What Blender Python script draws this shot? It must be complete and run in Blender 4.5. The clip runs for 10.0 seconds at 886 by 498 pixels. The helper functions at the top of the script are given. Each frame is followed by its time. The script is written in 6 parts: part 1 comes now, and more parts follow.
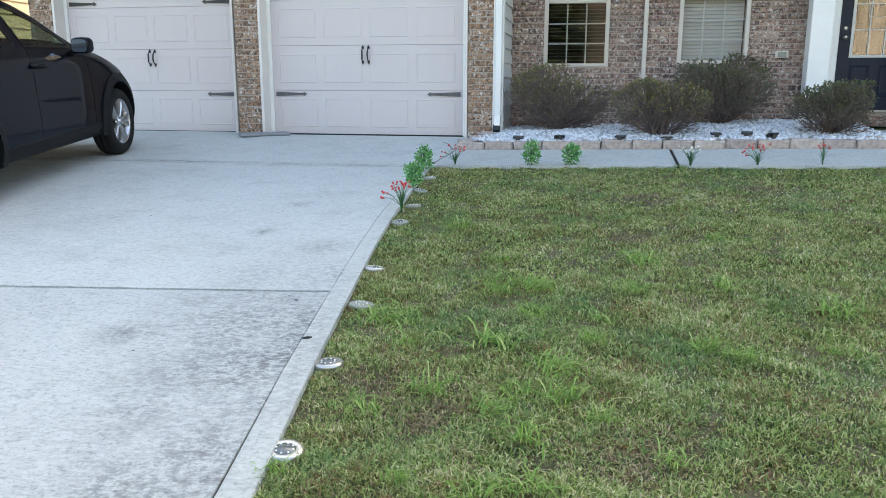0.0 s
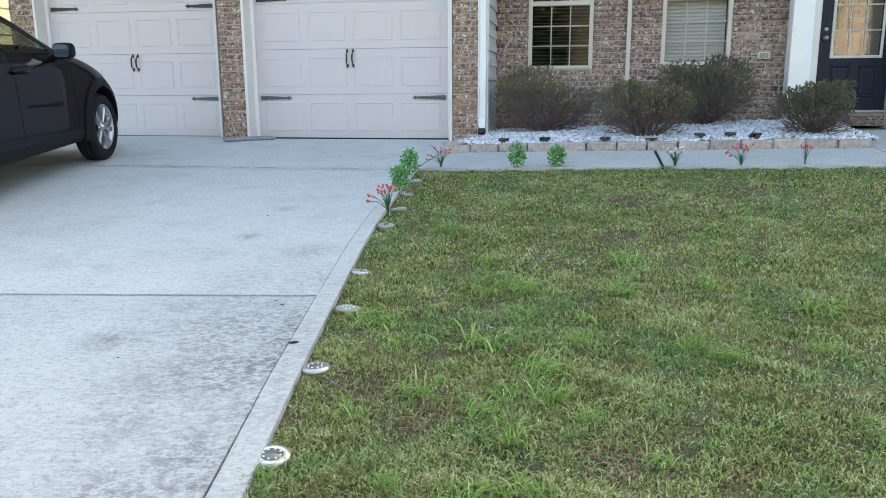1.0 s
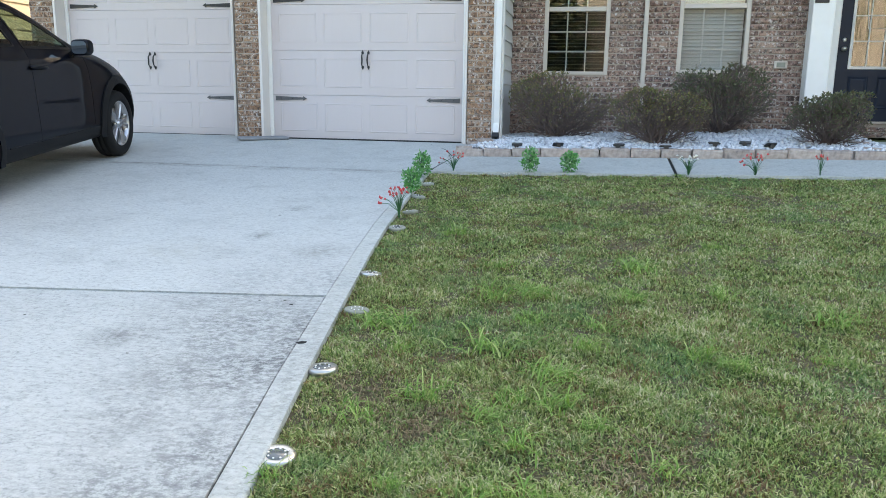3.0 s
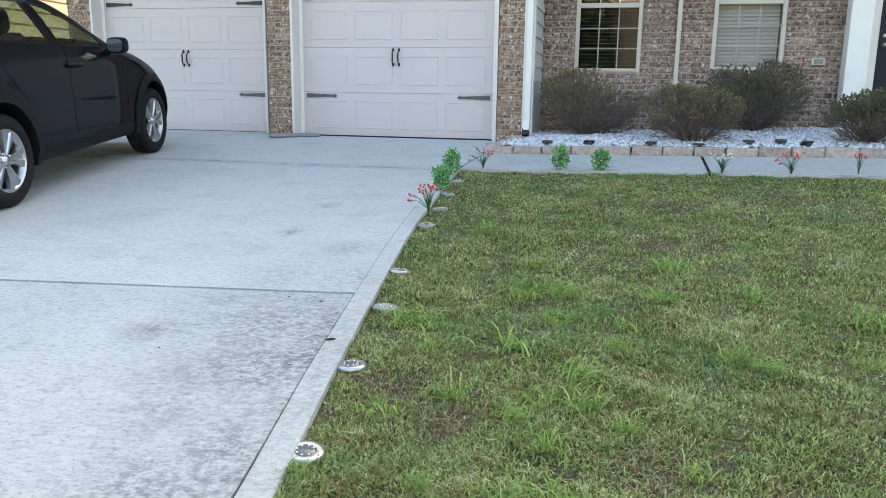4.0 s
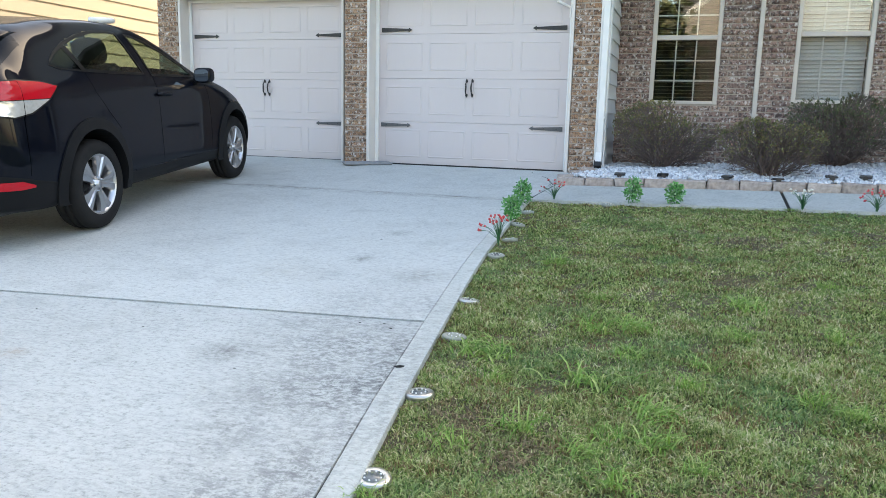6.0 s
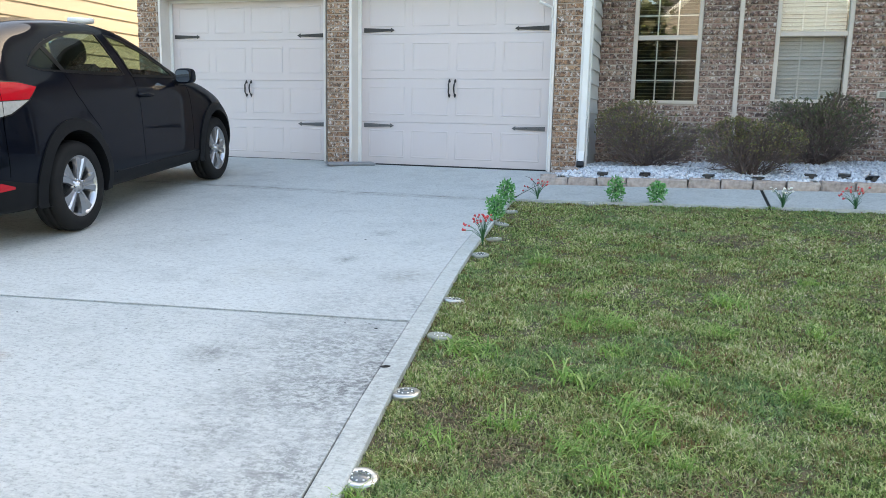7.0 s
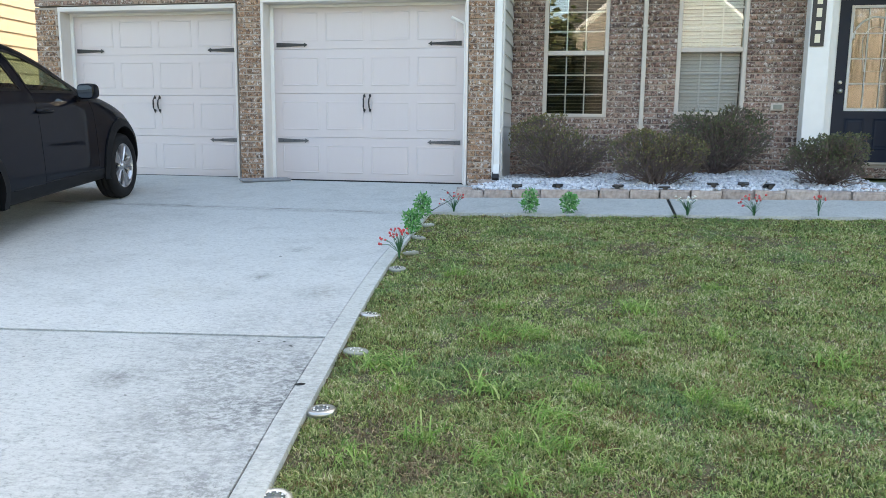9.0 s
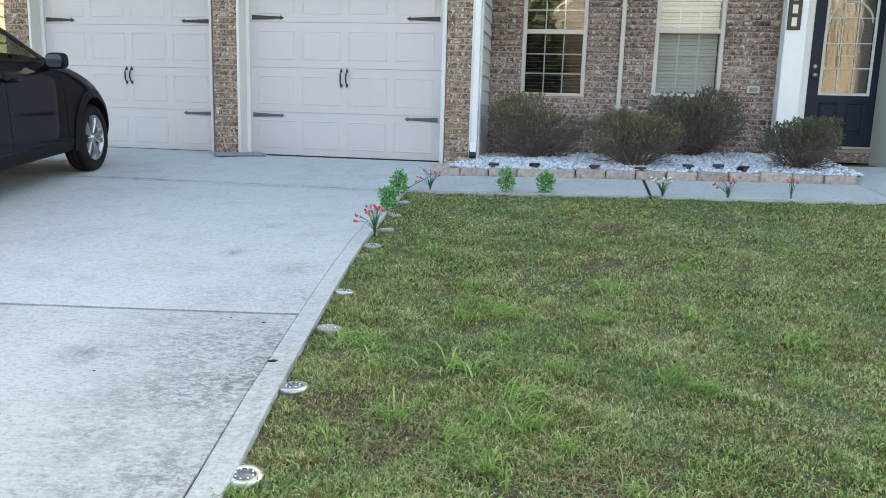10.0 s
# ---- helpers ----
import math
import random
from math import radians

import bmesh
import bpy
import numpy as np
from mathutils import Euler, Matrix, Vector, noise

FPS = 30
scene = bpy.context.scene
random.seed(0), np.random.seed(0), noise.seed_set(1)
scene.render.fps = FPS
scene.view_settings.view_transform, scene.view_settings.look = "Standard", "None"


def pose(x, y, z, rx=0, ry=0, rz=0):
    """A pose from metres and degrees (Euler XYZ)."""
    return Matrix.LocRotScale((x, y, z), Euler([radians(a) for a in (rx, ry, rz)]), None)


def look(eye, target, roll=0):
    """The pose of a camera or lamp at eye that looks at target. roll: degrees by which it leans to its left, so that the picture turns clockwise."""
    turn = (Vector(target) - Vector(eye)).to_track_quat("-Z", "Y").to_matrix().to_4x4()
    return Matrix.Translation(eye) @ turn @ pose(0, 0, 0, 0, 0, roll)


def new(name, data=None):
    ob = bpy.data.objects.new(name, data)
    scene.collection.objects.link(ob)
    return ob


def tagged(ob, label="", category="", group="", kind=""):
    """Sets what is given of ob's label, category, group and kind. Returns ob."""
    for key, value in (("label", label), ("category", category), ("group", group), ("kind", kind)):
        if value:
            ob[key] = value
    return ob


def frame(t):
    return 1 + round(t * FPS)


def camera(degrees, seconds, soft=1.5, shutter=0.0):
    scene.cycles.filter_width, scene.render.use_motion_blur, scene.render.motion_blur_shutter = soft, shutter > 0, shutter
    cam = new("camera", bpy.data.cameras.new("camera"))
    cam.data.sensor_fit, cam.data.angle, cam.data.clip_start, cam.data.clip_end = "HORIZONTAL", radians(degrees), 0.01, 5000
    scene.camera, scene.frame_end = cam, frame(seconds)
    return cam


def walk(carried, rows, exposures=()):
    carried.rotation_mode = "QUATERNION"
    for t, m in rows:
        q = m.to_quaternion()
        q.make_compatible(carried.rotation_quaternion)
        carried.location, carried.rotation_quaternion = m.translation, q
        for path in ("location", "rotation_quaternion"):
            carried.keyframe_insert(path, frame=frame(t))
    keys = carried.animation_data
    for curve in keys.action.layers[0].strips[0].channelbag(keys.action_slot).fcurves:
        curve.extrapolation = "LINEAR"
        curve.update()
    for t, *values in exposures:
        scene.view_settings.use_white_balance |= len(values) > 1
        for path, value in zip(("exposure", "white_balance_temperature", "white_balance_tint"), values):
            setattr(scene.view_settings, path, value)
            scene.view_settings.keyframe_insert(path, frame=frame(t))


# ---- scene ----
cam = camera(60.4, 10.0, soft=0.5)
PATH = [
    (0, (0.045, -8.867, 0.582), (-0.329, -6.948, 0.165), 0.1),
    (0.5, (0.049, -8.869, 0.585), (-0.319, -6.948, 0.167), -0.2),
    (1, (0.048, -8.866, 0.582), (-0.293, -6.938, 0.172), -0.3),
    (1.5, (0.05, -8.868, 0.581), (-0.273, -6.938, 0.169), -0.0),
    (2, (0.053, -8.869, 0.586), (-0.274, -6.938, 0.178), 0.3),
    (2.5, (0.054, -8.867, 0.583), (-0.296, -6.939, 0.183), 0.7),
    (4, (0.048, -8.85, 0.583), (-0.396, -6.943, 0.173), 0.8),
    (4.5, (0.04, -8.845, 0.589), (-0.487, -6.958, 0.185), 1.0),
    (5, (0.042, -8.853, 0.59), (-0.568, -6.983, 0.227), 1.2),
    (5.5, (0.042, -8.864, 0.596), (-0.58, -6.994, 0.254), 1.4),
    (7, (0.033, -8.879, 0.592), (-0.544, -6.994, 0.254), 1.2),
    (7.5, (0.041, -8.877, 0.594), (-0.485, -6.974, 0.273), 1.0),
    (8, (0.054, -8.874, 0.598), (-0.412, -6.952, 0.299), 0.5),
    (8.5, (0.06, -8.875, 0.593), (-0.362, -6.942, 0.301), 0.8),
    (9, (0.068, -8.875, 0.59), (-0.312, -6.934, 0.292), 0.7),
    (9.5, (0.067, -8.87, 0.588), (-0.28, -6.926, 0.269), 1.1),
    (10, (0.07, -8.858, 0.585), (-0.246, -6.915, 0.232), 1.7),
]
walk(cam, [(t, look(eye, target, roll)) for t, eye, target, roll in PATH], exposures=[(0, 2.5, 7700, 8), (10, 2.5, 7700, 8)])

# ---- sky and sun: the sun stands behind the house, the front yard lies in its shade ----
SUN_ELEVATION, SUN_AZIMUTH = 31.0, 15.0        # degrees; azimuth from +y towards +x
world = bpy.data.worlds.new("world")
scene.world = world
world.use_nodes = True
wn = world.node_tree
sky = wn.nodes.new("ShaderNodeTexSky")
sky.sky_type = "NISHITA"
sky.sun_disc = False
sky.sun_elevation = radians(SUN_ELEVATION)
sky.sun_rotation = radians(SUN_AZIMUTH)
sky.air_density, sky.dust_density, sky.ozone_density = 1.0, 2.5, 1.0
wn.nodes["Background"].inputs["Strength"].default_value = 0.15
wn.links.new(sky.outputs[0], wn.nodes["Background"].inputs["Color"])
sun_data = bpy.data.lights.new("sun", "SUN")
sun_data.energy, sun_data.angle, sun_data.color = 2.6, radians(0.6), (1.0, 0.94, 0.85)
sun = new("sun", sun_data)
sun_from = Vector((math.sin(radians(SUN_AZIMUTH)) * math.cos(radians(SUN_ELEVATION)), math.cos(radians(SUN_AZIMUTH)) * math.cos(radians(SUN_ELEVATION)), math.sin(radians(SUN_ELEVATION))))
sun.matrix_world = look(sun_from * 60, (0, 0, 0))


# ---- materials ----
def material(name, colour, rough=0.6, metal=0.0, vary=0.0, scale=8.0, dark=None, bump=0.0, bump_scale=60.0, per_object=0.0, island=0.0, spec=0.5, coat=0.0, stretch=(1, 1, 1), alt=None):
    """A principled material: two scales of noise between colour and dark, grain as bump, random tint by object or island."""
    m = bpy.data.materials.new(name)
    m.use_nodes = True
    nt = m.node_tree
    b = nt.nodes["Principled BSDF"]
    b.inputs["Roughness"].default_value = rough
    b.inputs["Metallic"].default_value = metal
    b.inputs["Specular IOR Level"].default_value = spec
    b.inputs["Coat Weight"].default_value = coat
    b.inputs["Base Color"].default_value = (*colour, 1)
    co = nt.nodes.new("ShaderNodeTexCoord")
    mp = nt.nodes.new("ShaderNodeMapping")
    mp.inputs["Scale"].default_value = stretch
    nt.links.new(co.outputs["Object"], mp.inputs["Vector"])
    last = None
    if vary > 0:
        dk = dark or tuple(c * 0.6 for c in colour)
        def layer(s, detail, lo, hi):
            n = nt.nodes.new("ShaderNodeTexNoise")
            n.inputs["Scale"].default_value, n.inputs["Detail"].default_value = s, detail
            nt.links.new(mp.outputs[0], n.inputs["Vector"])
            r = nt.nodes.new("ShaderNodeMapRange")
            r.inputs["From Min"].default_value, r.inputs["From Max"].default_value = lo, hi
            nt.links.new(n.outputs["Fac"], r.inputs["Value"])
            return r.outputs[0]
        big, small = layer(scale * 0.12, 4, 0.35, 0.7), layer(scale, 6, 0.35, 0.75)
        add = nt.nodes.new("ShaderNodeMath")
        add.operation = "MULTIPLY_ADD"
        add.inputs[1].default_value = 0.5
        nt.links.new(big, add.inputs[0])
        half = nt.nodes.new("ShaderNodeMath")
        half.operation = "MULTIPLY"
        half.inputs[1].default_value = 0.5
        nt.links.new(small, half.inputs[0])
        nt.links.new(half.outputs[0], add.inputs[2])
        amount = nt.nodes.new("ShaderNodeMath")
        amount.operation = "MULTIPLY"
        amount.inputs[1].default_value = vary
        nt.links.new(add.outputs[0], amount.inputs[0])
        mix = nt.nodes.new("ShaderNodeMix")
        mix.data_type = "RGBA"
        mix.inputs["A"].default_value, mix.inputs["B"].default_value = (*colour, 1), (*dk, 1)
        nt.links.new(amount.outputs[0], mix.inputs["Factor"])
        last = mix.outputs["Result"]
    if per_object or island:
        src = nt.nodes.new("ShaderNodeObjectInfo" if per_object else "ShaderNodeNewGeometry").outputs["Random" if per_object else "Random Per Island"]
        strength = per_object or island
        if alt:
            ramp = nt.nodes.new("ShaderNodeValToRGB")
            ramp.color_ramp.interpolation = "LINEAR"
            for k, c in enumerate(alt):
                at = k / (len(alt) - 1)
                e = ramp.color_ramp.elements[k] if k < 2 else ramp.color_ramp.elements.new(at)
                e.position, e.color = at, (*c, 1)
            for k, c in enumerate(alt):
                ramp.color_ramp.elements[k].position = k / (len(alt) - 1)
                ramp.color_ramp.elements[k].color = (*c, 1)
            nt.links.new(src, ramp.inputs[0])
            mx = nt.nodes.new("ShaderNodeMix")
            mx.data_type = "RGBA"
            mx.inputs["Factor"].default_value = strength
            if last:
                nt.links.new(last, mx.inputs["A"])
            else:
                mx.inputs["A"].default_value = (*colour, 1)
            nt.links.new(ramp.outputs[0], mx.inputs["B"])
            last = mx.outputs["Result"]
        else:
            hsv = nt.nodes.new("ShaderNodeHueSaturation")
            rng = nt.nodes.new("ShaderNodeMapRange")
            rng.inputs["To Min"].default_value, rng.inputs["To Max"].default_value = 1 - strength, 1 + strength
            nt.links.new(src, rng.inputs["Value"])
            nt.links.new(rng.outputs[0], hsv.inputs["Value"])
            if last:
                nt.links.new(last, hsv.inputs["Color"])
            else:
                hsv.inputs["Color"].default_value = (*colour, 1)
            last = hsv.outputs[0]
    if last:
        nt.links.new(last, b.inputs["Base Color"])
    if bump > 0:
        n = nt.nodes.new("ShaderNodeTexNoise")
        n.inputs["Scale"].default_value, n.inputs["Detail"].default_value = bump_scale, 5
        nt.links.new(mp.outputs[0], n.inputs["Vector"])
        bp = nt.nodes.new("ShaderNodeBump")
        bp.inputs["Strength"].default_value, bp.inputs["Distance"].default_value = 1.0, bump
        nt.links.new(n.outputs["Fac"], bp.inputs["Height"])
        nt.links.new(bp.outputs[0], b.inputs["Normal"])
    return m


def glass(name, tint, rough=0.0, gloss=0.07):
    """Thin clear pane: mostly see-through, with a Fresnel gloss."""
    m = bpy.data.materials.new(name)
    m.use_nodes = True
    nt = m.node_tree
    nt.nodes.remove(nt.nodes["Principled BSDF"])
    tr, gl, mix, fr = (nt.nodes.new(k) for k in ("ShaderNodeBsdfTransparent", "ShaderNodeBsdfGlossy", "ShaderNodeMixShader", "ShaderNodeLayerWeight"))
    tr.inputs["Color"].default_value = (*tint, 1)
    gl.inputs["Roughness"].default_value = rough
    fr.inputs["Blend"].default_value = 0.5
    pw, ad = nt.nodes.new("ShaderNodeMath"), nt.nodes.new("ShaderNodeMath")
    pw.operation, ad.operation = "POWER", "MULTIPLY_ADD"
    pw.inputs[1].default_value, ad.inputs[1].default_value, ad.inputs[2].default_value = 4.0, 0.6, gloss
    for a, b in ((fr.outputs["Facing"], pw.inputs[0]), (pw.outputs[0], ad.inputs[0]), (ad.outputs[0], mix.inputs[0]), (tr.outputs[0], mix.inputs[1]), (gl.outputs[0], mix.inputs[2]), (mix.outputs[0], nt.nodes["Material Output"].inputs[0])):
        nt.links.new(a, b)
    return m


SOIL = material("soil and thatch", (0.115, 0.095, 0.045), 0.95, vary=1.0, scale=30, dark=(0.05, 0.045, 0.025), bump=0.01, bump_scale=50)
TURF = material("distant turf", (0.16, 0.20, 0.065), 0.95, vary=1.0, scale=10, dark=(0.10, 0.11, 0.045), bump=0.02, bump_scale=40)
JOINT = material("dark joint filler", (0.016, 0.016, 0.015), 0.9, vary=0.6, scale=40)


def chain(nt):
    """Small helpers to wire noise, ranges and mixes in a node tree."""
    def noise_at(vec, scale, detail=5, rough=0.55):
        n = nt.nodes.new("ShaderNodeTexNoise")
        n.inputs["Scale"].default_value, n.inputs["Detail"].default_value, n.inputs["Roughness"].default_value = scale, detail, rough
        nt.links.new(vec, n.inputs["Vector"])
        return n.outputs["Fac"]
    def span(value, lo, hi, to0=0.0, to1=1.0):
        r = nt.nodes.new("ShaderNodeMapRange")
        for key, val in (("From Min", lo), ("From Max", hi), ("To Min", to0), ("To Max", to1)):
            r.inputs[key].default_value = val
        nt.links.new(value, r.inputs["Value"])
        return r.outputs[0]
    def blend(fac, a, b, mode="MIX"):
        m = nt.nodes.new("ShaderNodeMix")
        m.data_type, m.blend_type = "RGBA", mode
        for key, val in (("Factor", fac), ("A", a), ("B", b)):
            if isinstance(val, (tuple, float)):
                m.inputs[key].default_value = (*val, 1) if isinstance(val, tuple) else val
            else:
                nt.links.new(val, m.inputs[key])
        return m.outputs["Result"]
    return noise_at, span, blend


def brick_material(name, tones, by_object=True):
    """Rough-faced brick: a body tone for each brick, dark burns, pale smears of slurry, a coarse face."""
    m = bpy.data.materials.new(name)
    m.use_nodes = True
    nt = m.node_tree
    noise_at, span, blend = chain(nt)
    b = nt.nodes["Principled BSDF"]
    b.inputs["Roughness"].default_value, b.inputs["Specular IOR Level"].default_value = 0.9, 0.2
    co = nt.nodes.new("ShaderNodeTexCoord")
    src = nt.nodes.new("ShaderNodeObjectInfo" if by_object else "ShaderNodeNewGeometry").outputs["Random" if by_object else "Random Per Island"]
    off = nt.nodes.new("ShaderNodeVectorMath")
    off.operation = "MULTIPLY_ADD"
    nt.links.new(src, off.inputs[0])
    off.inputs[1].default_value = (31.0, 17.0, 23.0)
    nt.links.new(co.outputs["Object"], off.inputs[2])
    vec = off.outputs[0]
    ramp = nt.nodes.new("ShaderNodeValToRGB")
    while len(ramp.color_ramp.elements) < len(tones):
        ramp.color_ramp.elements.new(0.5)
    for k, c in enumerate(tones):
        ramp.color_ramp.elements[k].position, ramp.color_ramp.elements[k].color = k / (len(tones) - 1), (*c, 1)
    nt.links.new(src, ramp.inputs[0])
    col = blend(span(noise_at(vec, 30, 6, 0.7), 0.46, 0.57, 0, 0.85), ramp.outputs[0], (0.065, 0.05, 0.046))
    col = blend(span(noise_at(vec, 17, 5, 0.65), 0.50, 0.62, 0, 0.55), col, (0.40, 0.285, 0.225))
    col = blend(span(noise_at(vec, 24, 8, 0.75), 0.53, 0.60, 0, 0.9), col, (0.66, 0.61, 0.57))
    nt.links.new(col, b.inputs["Base Color"])
    bp = nt.nodes.new("ShaderNodeBump")
    bp.inputs["Strength"].default_value, bp.inputs["Distance"].default_value = 1.0, 0.009
    nt.links.new(noise_at(vec, 48, 6, 0.7), bp.inputs["Height"])
    nt.links.new(bp.outputs[0], b.inputs["Normal"])
    return m


STAINS = ((-1.84, -6.14, 0.17, 0.75, (0.13, 0.13, 0.125)), (-1.957, -4.50, 0.11, 0.8, (0.15, 0.15, 0.14)), (-1.99, -3.72, 0.13, 0.7, (0.17, 0.17, 0.16)), (-1.45, -4.75, 0.22, 0.6, (0.2, 0.19, 0.17)), (-2.71, -6.46, 0.10, 0.5, (0.30, 0.20, 0.12)), (-2.3, -4.9, 0.35, 0.3, (0.30, 0.27, 0.2)), (-3.2, -4.3, 0.3, 0.35, (0.24, 0.24, 0.23)))


def concrete_material(name, colour, dark, grime=0.85):
    """Broom-finished slab: fine speckle, faint drag lines across the drive, blotches, dirt by the joint and grime along the lawn edge."""
    m = bpy.data.materials.new(name)
    m.use_nodes = True
    nt = m.node_tree
    noise_at, span, blend = chain(nt)
    b = nt.nodes["Principled BSDF"]
    b.inputs["Roughness"].default_value, b.inputs["Specular IOR Level"].default_value = 0.9, 0.25
    co = nt.nodes.new("ShaderNodeTexCoord")
    vec = co.outputs["Object"]
    def scaled(x, y):
        mp = nt.nodes.new("ShaderNodeMapping")
        mp.inputs["Rotation"].default_value, mp.inputs["Scale"].default_value = (0, 0, radians(-6)), (x, y, x)
        nt.links.new(vec, mp.inputs["Vector"])
        return mp.outputs[0]
    def times(p, q):
        n = nt.nodes.new("ShaderNodeMath")
        n.operation, n.use_clamp = "MULTIPLY", True
        nt.links.new(p, n.inputs[0])
        nt.links.new(q, n.inputs[1])
        return n.outputs[0]
    drag = noise_at(scaled(16.0, 55.0), 1.0, 4, 0.6)
    pits = noise_at(scaled(46.0, 60.0), 1.0, 6, 0.75)
    grain = noise_at(vec, 130, 4, 0.7)
    col = blend(span(noise_at(vec, 0.7, 4), 0.36, 0.68, 0, 0.5), colour, tuple(0.88 * c for c in colour))
    col = blend(span(noise_at(vec, 3.4, 7, 0.68), 0.50, 0.68, 0, 0.30), col, dark)
    col = blend(span(drag, 0.50, 0.68, 0, 0.34), col, dark)
    col = blend(span(pits, 0.52, 0.64, 0, 0.62), col, dark)
    col = blend(span(pits, 0.30, 0.44, 0.45, 0), col, tuple(min(1.0, 1.28 * c) for c in colour))
    col = blend(span(grain, 0.54, 0.70, 0, 0.35), col, dark)
    # grime gathers on the low side by the lawn, thick in places
    sep = nt.nodes.new("ShaderNodeSeparateXYZ")
    nt.links.new(vec, sep.inputs[0])
    lean = nt.nodes.new("ShaderNodeMath")
    lean.operation = "MULTIPLY_ADD"
    nt.links.new(sep.outputs["Y"], lean.inputs[0])
    lean.inputs[1].default_value = 0.17
    nt.links.new(sep.outputs["X"], lean.inputs[2])
    near = times(span(lean.outputs[0], -3.05, -2.12), span(sep.outputs["Y"], -4.5, -5.6))
    drift = times(near, span(noise_at(vec, 2.6, 5, 0.6), 0.34, 0.60, 0.25, 1.0))
    spots = times(drift, span(noise_at(scaled(26.0, 36.0), 1.0, 8, 0.82), 0.44, 0.56, 0.08, grime))
    col = blend(spots, col, (0.12, 0.124, 0.124))
    # dirt washed into the shallow joint before the garage
    wash = times(span(sep.outputs["Y"], -2.24, -2.10), span(sep.outputs["Y"], -2.0, -2.06))
    wash = times(wash, span(noise_at(scaled(5.0, 30.0), 1.0, 6, 0.7), 0.42, 0.62, 0.0, 0.75))
    col = blend(wash, col, (0.19, 0.18, 0.16))
    # old oil, scuff and rust stains
    for sx, sy, reach, amount, tone in STAINS:
        gap = nt.nodes.new("ShaderNodeVectorMath")
        gap.operation = "DISTANCE"
        gap.inputs[1].default_value = (sx, sy, 0.073 * (sy + 0.3))
        nt.links.new(vec, gap.inputs[0])
        cut = times(span(gap.outputs["Value"], reach * 0.1, reach, amount, 0.0), span(noise_at(vec, 22, 6, 0.75), 0.38, 0.62))
        col = blend(cut, col, tone)
    nt.links.new(col, b.inputs["Base Color"])
    bp = nt.nodes.new("ShaderNodeBump")
    bp.inputs["Strength"].default_value, bp.inputs["Distance"].default_value = 0.9, 0.004
    add = nt.nodes.new("ShaderNodeMath")
    nt.links.new(drag, add.inputs[0])
    nt.links.new(pits, add.inputs[1])
    nt.links.new(add.outputs[0], bp.inputs["Height"])
    nt.links.new(bp.outputs[0], b.inputs["Normal"])
    return m


BRICK_TONES = ((0.173, 0.11, 0.096), (0.432, 0.275, 0.216), (0.27, 0.165, 0.139), (0.475, 0.335, 0.259), (0.205, 0.145, 0.13), (0.367, 0.23, 0.187), (0.302, 0.195, 0.168))
PIER_TONES = ((0.288, 0.165, 0.1), (0.408, 0.237, 0.14), (0.324, 0.187, 0.115), (0.456, 0.286, 0.175), (0.252, 0.154, 0.1), (0.396, 0.242, 0.15))
BRICK = brick_material("mottled brown brick", BRICK_TONES)
PIER_BRICK = brick_material("mottled tan brick", PIER_TONES)
BRICK_JOINED = brick_material("mottled brown brick wall", BRICK_TONES, False)
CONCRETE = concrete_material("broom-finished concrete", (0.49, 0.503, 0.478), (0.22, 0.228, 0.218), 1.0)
# less worn, and lightened to put the stronger light by the garage into colour
CONCRETE_LIT = concrete_material("lighter broom-finished concrete", (0.538, 0.55, 0.524), (0.265, 0.274, 0.262), 0.7)
CONCRETE_EDGE = concrete_material("concrete edging", (0.52, 0.535, 0.50), (0.26, 0.27, 0.24), 0.4)
MORTAR = material("sandy mortar", (0.44, 0.37, 0.31), 0.95, vary=0.6, scale=40, bump=0.002, bump_scale=150)
DOOR_PAINT = material("almond door paint", (0.605, 0.545, 0.54), 0.5, vary=0.25, scale=6, dark=(0.56, 0.50, 0.49), bump=0.0006, bump_scale=18, stretch=(14, 14, 1))
TRIM = material("almond trim", (0.60, 0.54, 0.48), 0.55, vary=0.4, scale=8, dark=(0.42, 0.39, 0.34))
JAMB = material("pale jamb paint", (0.72, 0.67, 0.63), 0.5, vary=0.3, scale=8, dark=(0.55, 0.51, 0.47))
WHITE = material("white trim paint", (0.82, 0.81, 0.79), 0.5, vary=0.3, scale=8, dark=(0.6, 0.59, 0.56))
SIDING = material("pale grey siding", (0.60, 0.60, 0.59), 0.6, vary=0.3, scale=9, dark=(0.5, 0.5, 0.49))
YELLOW = material("yellow lap siding", (0.41, 0.315, 0.215), 0.65, vary=0.3, scale=5, dark=(0.36, 0.27, 0.18))
# the same iron with the sheen of reflected light as grey base colour
IRON_SHEEN = material("iron greyed by sheen", (0.11, 0.11, 0.115), 0.5, vary=0.6, scale=30, dark=(0.06, 0.06, 0.062))
IRON = material("black iron", (0.015, 0.015, 0.017), 0.45, vary=0.5, scale=30, dark=(0.04, 0.04, 0.04))
RUBBER = material("black rubber", (0.02, 0.02, 0.021), 0.8, vary=0.6, scale=30, dark=(0.035, 0.034, 0.033))
SHINGLE = material("grey shingles", (0.12, 0.11, 0.10), 0.9, vary=0.8, scale=6, bump=0.01, bump_scale=20)
NAVY = material("slate navy door paint", (0.014, 0.022, 0.043), 0.45, vary=0.3, scale=9, dark=(0.02, 0.025, 0.038), spec=0.25)
BLIND = material("white blind slat", (0.85, 0.86, 0.84), 0.6)
# white slats of the first window, with the room's shade in their colour
BLIND_SHADED = material("blind slat darkened for shade", (0.15, 0.19, 0.18), 0.6, vary=0.3, scale=12)
